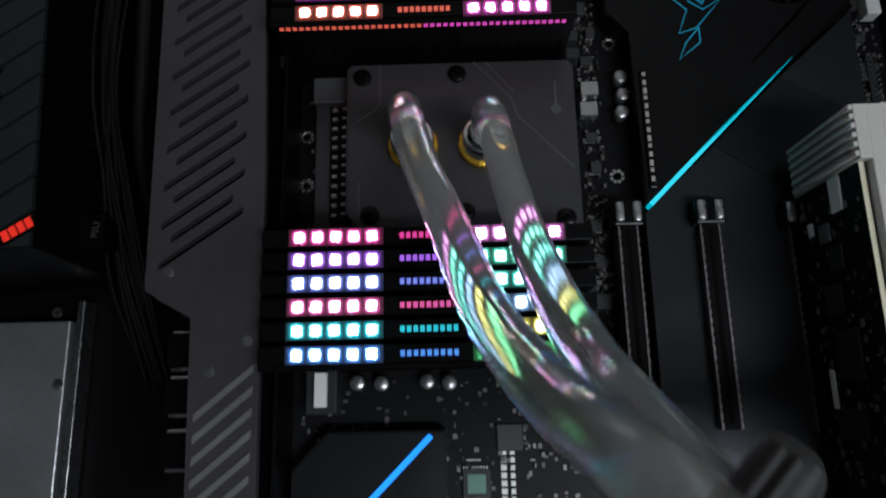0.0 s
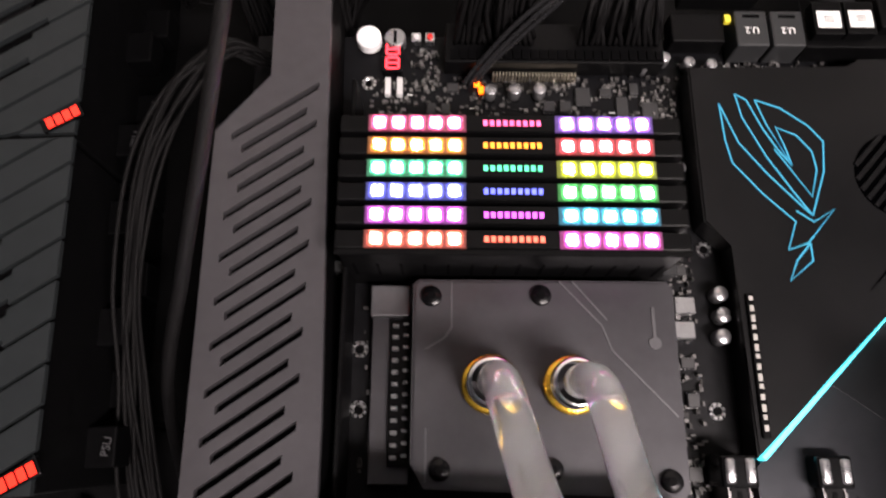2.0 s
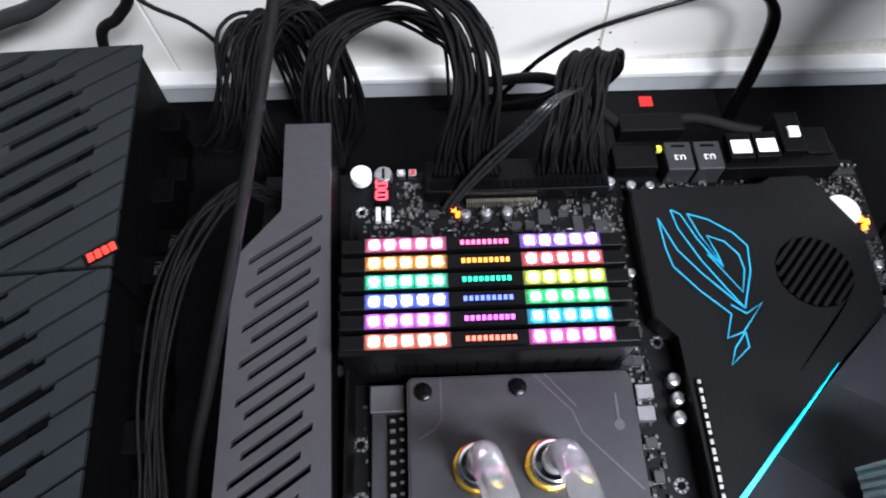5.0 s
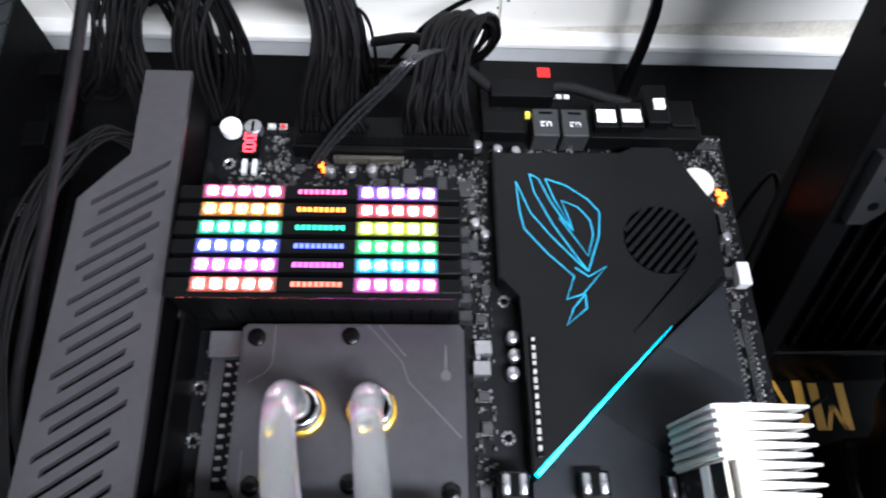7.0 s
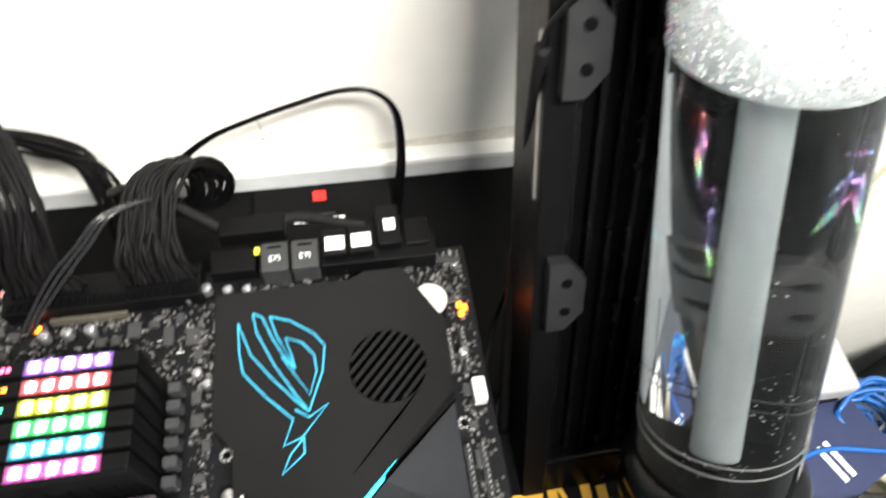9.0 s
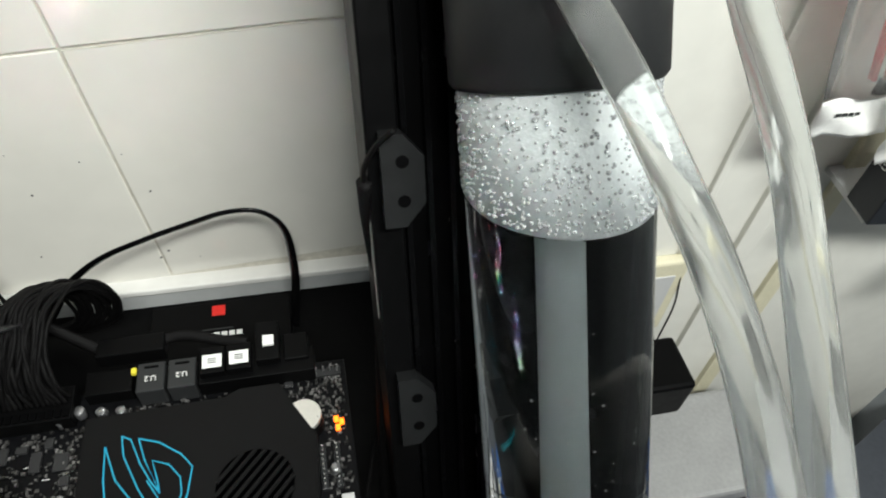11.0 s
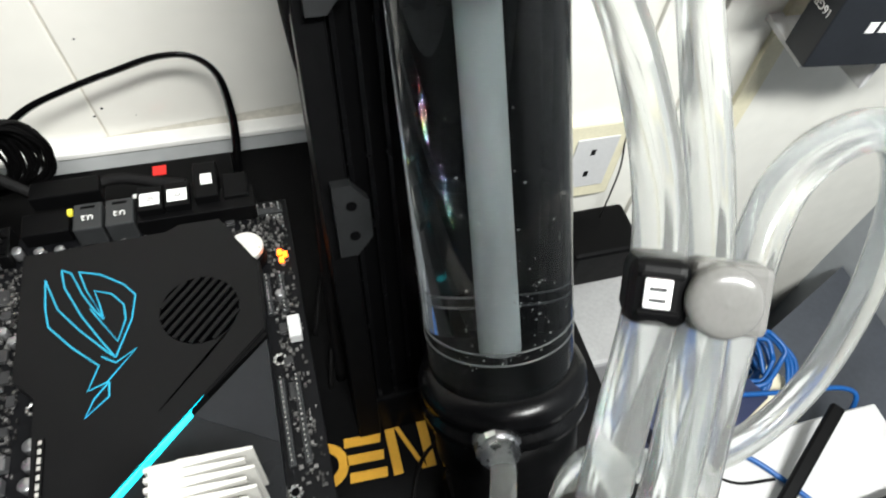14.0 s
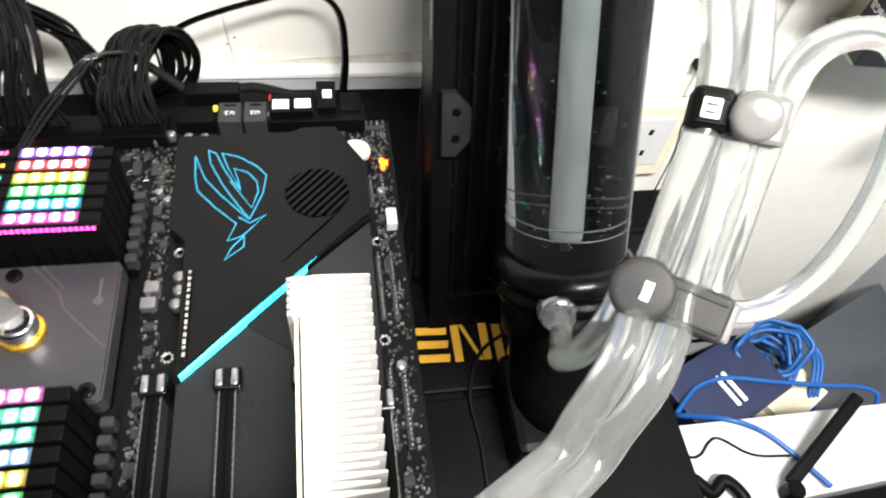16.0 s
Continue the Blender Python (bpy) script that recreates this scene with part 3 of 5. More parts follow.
for y in (0.1735, 0.1812):
    for dx, dy, w, h in ((0, 0.0030, 0.0050, 0.0010), (0, 0, 0.0050, 0.0010), (0, -0.0030, 0.0050, 0.0010), (-0.0030, 0.0015, 0.0010, 0.0026), (-0.0030, -0.0015, 0.0010, 0.0026), (0.0030, 0.0015, 0.0010, 0.0026), (0.0030, -0.0015, 0.0010, 0.0026)):
        part("segment", bx(0.0711 + dy * 0.0 + dx - w / 2, 0.0711 + dx + w / 2, y + dy - h / 2, y + dy + h / 2, 0.0054, 0.0058), M_SEG, read, "glowing red segment")
for px in (0.0690, 0.0748):
    put("slide_switch", bx(px - 0.0014, px + 0.0014, 0.157, 0.1665, 0.0005, 0.0040, bevel=0.0003), M_WHITE)
for px, py in ((0.1128, 0.1650), (0.1150, 0.1612), (0.3492, 0.1500), (0.3522, 0.1480), (0.3498, 0.1445)):
    put("status_light", bx(px - 0.0014, px + 0.0014, py - 0.0018, py + 0.0018, 0.0004, 0.0028, bevel=0.0004), M_AMBER, "lit amber status light")
for k in range(26):
    put("jumper_pin", bx(0.1205 + k * 0.0016, 0.1213 + k * 0.0016, 0.1665, 0.1688, 0.0003, 0.0060), M_PIN)
put("long_header", bx(0.119, 0.164, 0.1735, 0.1765, 0.0003, 0.0050, bevel=0.0003), M_GREY)

# capacitors
for px, py, pr in ((0.175, 0.1760, 0.0030), (0.185, 0.1755, 0.0032), (0.195, 0.1730, 0.0032), (0.205, 0.1770, 0.0030), (0.119, 0.1580, 0.0031), (0.131, 0.1585, 0.0031), (0.143, 0.1588, 0.0031),
                   (0.2195, 0.0580, 0.0034), (0.2200, 0.0485, 0.0034), (0.2188, 0.0390, 0.0034), (0.0880, -0.0905, 0.0034), (0.0990, -0.0910, 0.0034), (0.1200, -0.0905, 0.0034), (0.1300, -0.0912, 0.0034),
                   (0.217, 0.1745, 0.0028), (0.228, 0.1735, 0.0028), (0.3460, 0.118, 0.0026), (0.202, 0.125, 0.0026), (0.2075, 0.118, 0.0026), (0.3465, -0.012, 0.003)):
    c = put("capacitor", disc_body(pr, 0.0078, Matrix.Translation((px, py, 0.0004)), 20), M_CAN, "", True)
    part("base", disc_body(pr * 1.1, 0.0012, Matrix.Translation((px, py, 0.0002)), 16), M_BLACK, c)
for px, py, sx, sy, sz in ((0.2040, 0.0530, 0.0045, 0.0038, 0.006), (0.2030, 0.0420, 0.0045, 0.0038, 0.006), (0.1975, 0.150, 0.004, 0.0052, 0.002), (0.2020, 0.100, 0.0036, 0.0036, 0.003), (0.165, 0.158, 0.0038, 0.005, 0.002), (0.184, 0.152, 0.003, 0.006, 0.002),
                           (0.346, 0.060, 0.003, 0.005, 0.002), (0.2035, -0.055, 0.004, 0.004, 0.003), (0.157, -0.116, 0.006, 0.006, 0.0018), (0.110, -0.120, 0.005, 0.004, 0.0018)):
    put("inductor" if sz > 0.004 else "chip", bx(px - sx, px + sx, py - sy, py + sy, 0.0003, sz, bevel=0.0004, seg=1), M_CAN if sz > 0.004 else M_CHIP)
coin = put("coin_cell", disc_body(0.0100, 0.0032, Matrix.Translation((0.3312, 0.1490, 0.0120)), 40), M_COIN, "round steel coin cell")
put("coin_holder", disc_body(0.0108, 0.0115, Matrix.Translation((0.3312, 0.1490, 0.0003)), 32), M_BLACK)
for k in range(4):
    put("header_pin", bx(0.3400 + k * 0.0042, 0.3408 + k * 0.0042, 0.1825, 0.1835, 0.0004, 0.0085), M_STEEL)
put("header_base", bx(0.3385, 0.3550, 0.1800, 0.1850, 0.0003, 0.0028, bevel=0.0003), M_GREY)
put("white_header", bx(0.3475, 0.3545, 0.0885, 0.1020, 0.0004, 0.0085, bevel=0.0006), M_WHITE, "white plastic pin header")
for y0, y1 in ((0.020, 0.068), (-0.060, -0.012), (0.108, 0.135)):
    for x in (0.3395, 0.3475):
        put("pin_header", bx(x - 0.0018, x + 0.0018, y0, y1, 0.0004, 0.0032, bevel=0.0003), M_GREY)
        for k in range(int((y1 - y0) / 0.0028)):
            put("header_pin", bx(x - 0.0004, x + 0.0004, y0 + 0.001 + k * 0.0028, y0 + 0.0018 + k * 0.0028, 0.003, 0.0082), M_STEEL)
put("board_label", bx(0.0705, 0.0760, -0.1010, -0.0860, 0.0150, 0.0185, bevel=0.0004), M_PAPER, "white plug with a paper face")
put("fan_header", bx(0.066, 0.080, -0.104, -0.084, 0.0004, 0.0148, bevel=0.0008), M_GREY)


def clutter(x0, x1, y0, y1, n, tall=0.0018, small=0.0006, big=0.0022):
    """Surface-mounted bits scattered in tidy rows over a stretch of board."""
    bm = bmesh.new()
    for _ in range(n):
        a, b = rnd.uniform(small, big), rnd.uniform(small, big)
        x, y = round(rnd.uniform(x0 + a, x1 - a) / 0.0012) * 0.0012, round(rnd.uniform(y0 + b, y1 - b) / 0.0012) * 0.0012
        box(bm, x - a / 2, x + a / 2, y - b / 2, y + b / 2, 0.0001, rnd.uniform(0.0004, tall))
    part("component_scatter", bm, M_BITS, mb, "scattered tiny surface-mounted components", kind="stuff")


clutter(0.1975, 0.2110, -0.12, 0.170, 380, 0.003)
clutter(0.0585, 0.2110, 0.122, 0.170, 620, 0.0022)
clutter(0.3400, 0.3565, -0.15, 0.188, 420, 0.0025)
clutter(0.2110, 0.3100, 0.1665, 0.1790, 150, 0.003)
clutter(0.3100, 0.3560, 0.150, 0.190, 160, 0.003)
clutter(0.0580, 0.2000, -0.150, -0.088, 230, 0.0020)
clutter(0.0585, 0.0760, -0.020, 0.056, 50, 0.0012)
clutter(0.0785, 0.0960, 0.160, 0.185, 60, 0.003)
# small chips with tinned legs
for px, py, sx, sy in ((0.0905, 0.1500, 0.0022, 0.0030), (0.0975, 0.1500, 0.0022, 0.0030), (0.1010, 0.1620, 0.0030, 0.0022), (0.1480, 0.1520, 0.0028, 0.0028), (0.1560, 0.1520, 0.0028, 0.0028), (0.1760, 0.1600, 0.0030, 0.0020),
                       (0.1900, 0.1620, 0.0022, 0.0030), (0.2010, 0.1380, 0.0026, 0.0026), (0.2010, 0.1130, 0.0026, 0.0036), (0.2070, 0.0860, 0.0022, 0.0030), (0.2040, 0.0700, 0.0030, 0.0024), (0.2040, 0.0280, 0.0030, 0.0024),
                       (0.2050, 0.0120, 0.0026, 0.0030), (0.2030, -0.0180, 0.0030, 0.0030), (0.2040, -0.0360, 0.0026, 0.0026), (0.3450, 0.0980, 0.0024, 0.0030), (0.3450, 0.0780, 0.0026, 0.0020), (0.3440, -0.0760, 0.0030, 0.0030),
                       (0.3470, -0.0980, 0.0026, 0.0034), (0.2440, 0.1735, 0.0024, 0.0018), (0.2580, 0.1735, 0.0024, 0.0018), (0.3230, 0.1790, 0.0026, 0.0022), (0.1680, -0.1000, 0.0030, 0.0024), (0.1840, -0.1040, 0.0024, 0.0030)):
    c = put("chip", bx(px - sx, px + sx, py - sy, py + sy, 0.0005, 0.0030, bevel=0.0003, seg=1), M_CHIP)
    for d in (-1, 1):
        for k in range(4):
            xk = px - sx * 0.78 + sx * 0.52 * k
            part("chip_leg", bx(xk - 0.00022, xk + 0.00022, py + d * sy - 0.0003, py + d * sy + 0.0007, 0.0003, 0.0012), M_STEEL, c)
# silk-screen lines on the board
for k in range(26):
    x, y = rnd.uniform(0.060, 0.205), rnd.choice((rnd.uniform(0.124, 0.168), rnd.uniform(-0.15, -0.09)))
    w = rnd.uniform(0.002, 0.007)
    put("silk_line", bx(x, x + w, y, y + 0.0004, 0.0, 0.00025), M_PAPER)

# water block
wb = thing("water_block", "flat satin black processor water block with two gold-ringed hose fittings", "water block", at=(0.138, 0.016, 0.001))
plate = [(0.0845, -0.014), (0.0900, -0.0235), (0.1900, -0.0265), (0.1925, -0.024), (0.1925, 0.056), (0.1900, 0.0590), (0.0865, 0.0590), (0.0845, 0.057)]
bm = prism(bmesh.new(), plate, 0.012, 0.0255)
bmesh.ops.bevel(bm, geom=[e for e in bm.edges if all(v.co.z > 0.02 for v in e.verts)], offset=0.0012, segments=2, affect="EDGES")
part("cold_plate", bm, M_BLOCK, wb)
part("base", bx(0.088, 0.190, -0.020, 0.056, 0.001, 0.0122), M_BLACK, wb)
part("side_plate", bx(0.0665, 0.0835, -0.0230, 0.0585, 0.0012, 0.0085, bevel=0.0006), M_BLOCK, wb)
part("sensor_tab", bx(0.0660, 0.0832, 0.0455, 0.0590, 0.0084, 0.0135, bevel=0.0006), M_ETCH, wb)
lad = part("terminal_strip", bx(0.0745, 0.0835, -0.0160, 0.0440, 0.0084, 0.0115, bevel=0.0004), M_BLACK, wb)
for k in range(12):
    y = 0.0415 - k * 0.0049
    part("terminal", bx(0.0756, 0.0784, y - 0.0009, y + 0.0009, 0.0113, 0.0135, bevel=0.0003, seg=1), M_CAN, lad)
    part("terminal", bx(0.0802, 0.0826, y + 0.0001, y + 0.0016, 0.0113, 0.0130, bevel=0.0003, seg=1), M_CAN, lad)
for sx, sy in ((0.0922, 0.0515), (0.1372, 0.0522), (0.0960, -0.0165), (0.1395, -0.0160), (0.1850, -0.0200)):
    s = part("screw", disc_body(0.0042, 0.0022, Matrix.Translation((sx, sy, 0.0252)), 24), M_BLACK_GLOSS, wb, "black button-head screw", True)
    part("hex_recess", disc_body(0.0018, 0.0003, Matrix.Translation((sx, sy, 0.0273)), 6), M_COVER_DARK, s)
for line in ([(0.1005, 0.0580), (0.1005, 0.0390), (0.0975, 0.0345), (0.0900, 0.0300)], [(0.0905, -0.001), (0.0905, -0.021)], [(0.145, 0.0585), (0.162, 0.040), (0.1655, 0.030), (0.190, 0.004)], [(0.1505, 0.0585), (0.164, 0.0425)]):
    bm = bmesh.new()
    for (x0, y0), (x1, y1) in zip(line, line[1:]):
        d = Vector((x1 - x0, y1 - y0, 0)).normalized() * 0.00035
        n = Vector((-d.y, d.x, 0))
        prism(bm, [(x0 - n.x, y0 - n.y), (x1 - n.x, y1 - n.y), (x1 + n.x, y1 + n.y), (x0 + n.x, y0 + n.y)], 0.0250, 0.0258)
    bmesh.ops.recalc_face_normals(bm, faces=bm.faces[:])
    part("etched_line", bm, M_ETCH, wb)
part("key_mark", bx(0.1822, 0.1838, 0.0340, 0.0480, 0.0250, 0.0259, bevel=0.0004), M_ETCH, wb)
part("key_mark", disc_body(0.0026, 0.0008, Matrix.Translation((0.1830, 0.0330, 0.0252)), 18), M_ETCH, wb)
FIT_L, FIT_R = Vector((0.1160, 0.0160, 0.0250)), Vector((0.1485, 0.0160, 0.0250))
for c in (FIT_L, FIT_R):
    t = Matrix.Translation(c)
    f = part("gold_ring", lathe([(0.0085, 0), (0.0112, 0), (0.0117, 0.0008), (0.0117, 0.0036), (0.0112, 0.0044), (0.0090, 0.0044)], t, 40), M_BRASS, wb, "gold anodised fitting ring", True)
    part("chrome_collar", lathe([(0.0080, 0.004), (0.0098, 0.004), (0.0100, 0.006), (0.0100, 0.0125), (0.0093, 0.0140), (0.0080, 0.0140)], t, 40), M_CHROME, f, "polished chrome collar", True)
    part("barb", lathe([(0.0001, 0.0138), (0.0050, 0.0138), (0.0052, 0.0160), (0.0001, 0.0160)], t, 24), M_STEEL, f)

# ---- memory modules ----
ROWS_LEFT = [(1.0, 0.28, 0.50), (1.0, 0.52, 0.12), (0.15, 0.85, 0.55), (0.30, 0.35, 1.0), (0.90, 0.28, 0.95), (1.0, 0.34, 0.25)]
ROWS_RIGHT = [(0.60, 0.35, 1.0), (1.0, 0.22, 0.25), (0.80, 0.90, 0.10), (0.15, 0.95, 0.35), (0.10, 0.75, 0.95), (1.0, 0.25, 0.75)]
LOW_LEFT = [(1.0, 0.20, 0.55), (0.70, 0.35, 1.0), (0.45, 0.50, 1.0), (1.0, 0.30, 0.60), (0.20, 0.85, 0.90), (0.30, 0.55, 1.0)]
LOW_RIGHT = [(1.0, 0.40, 0.85), (0.30, 0.95, 0.70), (0.25, 0.90, 0.75), (0.55, 0.75, 1.0), (0.95, 0.85, 0.20), (0.30, 1.0, 0.45)]


def glow(c, power, dim):
    tone = tuple(0.10 + 0.90 * v for v in c) if not dim else tuple(v**1.8 for v in c)
    return mat("memory_glow" if dim else "memory_lamp", (0.02, 0.02, 0.02), 0.4, vary=0, emit=tone, power=power)


def memory_module(x, y, top, left, right, slits):
    mm = thing("memory_module", "black memory module with lit coloured squares along its top", "memory module", "memory modules on the board", at=(x, y, 0.011))
    bm = bx(0.0560, 0.1895, y - 0.0036, y + 0.0036, 0.0108, top - 0.0012, bevel=0.0007)
    part("heat_spreader", bm, M_BLACK, mm, "black finned metal spreader")
    for k in range(14):
        xk = 0.0600 + k * 0.0096
        part("spreader_groove", bx(xk, xk + 0.0012, y - 0.0038, y + 0.0038, 0.020, 0.036), M_COVER_DARK, mm)
    gl, gr = glow(left, 0.30, True), glow(right, 0.30, True)
    rl, rr = glow(left, 6.0, True), glow(right, 6.0, True)
    # the bars' dim glow stands in for the coloured halo between squares
    part("light_bar", bx(0.0672, 0.1052, y - 0.0034, y + 0.0034, top - 0.0013, top - 0.0003), gl, mm, "dim diffuser glowing for the halo between squares")
    part("light_bar", bx(0.1402, 0.1782, y - 0.0034, y + 0.0034, top - 0.0013, top - 0.0003), gr, mm, "dim diffuser glowing for the halo between squares")
    part("top_bridge", bx(0.1056, 0.1398, y - 0.0034, y + 0.0034, top - 0.0013, top - 0.0002), M_BLACK, mm)
    hl, hr = glow(left, 135.0, False), glow(right, 135.0, False)
    ht = glow(left, 3.5, True)
    slit_l, slit_r = glow(left, 3.0, True), glow(right, 3.0, True)
    for k in range(5):
        for x0, m, rim in ((0.0715, hl, rl), (0.1447, hr, rr)):
            xk = x0 + k * 0.00733
            # rim added to imitate the coloured bloom round each square
            part("halo_rim", bx(xk - 0.00305, xk + 0.00305, y - 0.00305, y + 0.00305, top - 0.0011, top - 0.0001, bevel=0.0009, seg=1), rim, mm, "added glowing rim for the halo round a lit square")
            part("lit_square", bx(xk - 0.00230, xk + 0.00230, y - 0.00230, y + 0.00230, top - 0.0010, top + 0.0002, bevel=0.0008, seg=1), m, mm, "bright lit square")
    for k in range(9):
        xk = 0.1128 + k * 0.0026
        part("lettering_bar", bx(xk - 0.0008, xk + 0.0008, y - 0.0011, y + 0.0011, top - 0.0008, top + 0.0001), ht, mm, "lit lettering strip")
    # fine lit slits along the side, below the top
    for k in range(44 if slits else 0):
        xk = 0.0590 + k * 0.0029
        side = slit_l if k < 22 else slit_r
        part("lit_slit", bx(xk, xk + 0.0017, y - 0.0038, y - 0.0033, top - 0.0080, top - 0.0026), side, mm, "small lit side slit")
    if slits:
        part("spreader_lip", bx(0.0560, 0.1895, y - 0.0060, y - 0.0035, top - 0.0024, top - 0.0013, bevel=0.0004, seg=1), M_BLACK, mm)
    return mm


for i in range(6):
    memory_module(0.1228, 0.1136 - 0.0095 * i, 0.0594, ROWS_LEFT[i], ROWS_RIGHT[i], i == 5)
for i in range(6):
    memory_module(0.1228, -0.0342 - 0.0094 * i, 0.0578, LOW_LEFT[i], LOW_RIGHT[i], i == 5)

# rear corner of the board: dark plate with a blue light, and a chip
bm = prism(bmesh.new(), [(0.060, -0.163), (0.128, -0.163), (0.128, -0.1120), (0.075, -0.1120), (0.060, -0.128)], 0.002, 0.0118)
bmesh.ops.bevel(bm, geom=[e for e in bm.edges if all(v.co.z > 0.01 for v in e.verts)], offset=0.0008, segments=2, affect="EDGES")
rear = put("rear_plate", bm, M_SHROUD_MID, "dark rear plate with a blue light strip")
part("strip_light", diagonal((0.0915, -0.1440), (0.1215, -0.1140), 0.0026, 0.010, 0.0126), M_BLUE_STRIP, rear, "glowing blue light strip")
q = put("square_chip", bx(0.1350, 0.1475, -0.1420, -0.1295, 0.0003, 0.0022, bevel=0.0003), M_GREY, "square chip with a green-grey face")
part("chip_face", bx(0.1372, 0.1453, -0.1398, -0.1317, 0.0021, 0.0026), mat("chip_lid_green", (0.10, 0.22, 0.17), 0.4, vary=0.1), q)
for k in range(9):
    part("chip_leg", bx(0.1353 + k * 0.0013, 0.1359 + k * 0.0013, -0.1432, -0.1420, 0.0003, 0.0010), M_STEEL, q)
    part("chip_leg", bx(0.1353 + k * 0.0013, 0.1359 + k * 0.0013, -0.1295, -0.1283, 0.0003, 0.0010), M_STEEL, q)
for k in range(8):
    put("silk_print", bx(0.1525, 0.1550, -0.1440 + k * 0.0034, -0.1416 + k * 0.0034, 0.0, 0.0003), M_PAPER)
    put("silk_print", bx(0.1568, 0.1588, -0.1440 + k * 0.0034, -0.1418 + k * 0.0034, 0.0, 0.0003), M_PAPER)
# ---- expansion card with white fins ----
card = thing("expansion_card", "expansion card with a white finned heatsink standing in a slot", "expansion card", at=(0.300, -0.07, 0.016))
part("card_board", bx(0.2912, 0.2928, -0.172, -0.0120, 0.0160, 0.0690), M_PCB, card)
part("board_edge", bx(0.29105, 0.29295, -0.172, -0.0120, 0.0690, 0.0696), M_CREAM, card, "yellowish cut board edge")
part("fin_base", bx(0.2940, 0.3010, -0.170, 0.0098, 0.022, 0.0740, bevel=0.0005), M_FIN, card)
part("fin_end", bx(0.2895, 0.2945, -0.0125, 0.0098, 0.022, 0.0740, bevel=0.0004), M_FIN, card)
for k in range(6):
    y = 0.0096 - k * 0.0038
    part("fin_rib", bx(0.2878, 0.2897, y - 0.0020, y, 0.0240, 0.0738, bevel=0.0003, seg=1), M_FIN, card)
for k in range(47):
    y = 0.0100 - k * 0.0038
    tip = 0.3290 if k % 2 == 0 else 0.3255
    bm = prism(bmesh.new(), [(0.3005, y - 0.0037), (tip, y - 0.0024), (tip, y - 0.0013), (0.3005, y)], 0.0240, 0.0741)
    bmesh.ops.recalc_face_normals(bm, faces=bm.faces[:])
    part("fin", bm, M_FIN, card)
for px, py, pz, sy, sz, m, nm in ((0, -0.020, 0.052, 0.0075, 0.004, M_PAPER, "sticker"), (0, -0.034, 0.040, 0.004, 0.004, M_CAN, "round_mark"), (0, -0.046, 0.046, 0.005, 0.005, M_CHIP, "chip"), (0, -0.062, 0.040, 0.006, 0.006, M_CHIP, "chip"),
                                  (0, -0.085, 0.045, 0.010, 0.008, M_GREY, "chip"), (0, -0.112, 0.040, 0.006, 0.010, M_GREY, "chip"), (0, -0.030, 0.030, 0.003, 0.002, M_PAPER, "print_bar"), (0, -0.098, 0.030, 0.008, 0.0015, M_PAPER, "print_bar")):
    part(nm, bx(0.2900, 0.2911, py - sy, py + sy, pz - sz, pz + sz, bevel=0.0003, seg=1), m, card)
bm = bmesh.new()
for _ in range(150):
    y, z, a = rnd.uniform(-0.165, -0.016), rnd.uniform(0.020, 0.066), rnd.uniform(0.0005, 0.0016)
    box(bm, 0.2905, 0.2911, y - a, y + a, z - a * 0.7, z + a * 0.7)
part("component_scatter", bm, M_BITS, card, "tiny components on the card", kind="stuff")

# ---- power supplies ----
PX0, PX1, PZ = -0.235, -0.0645, 0.0300


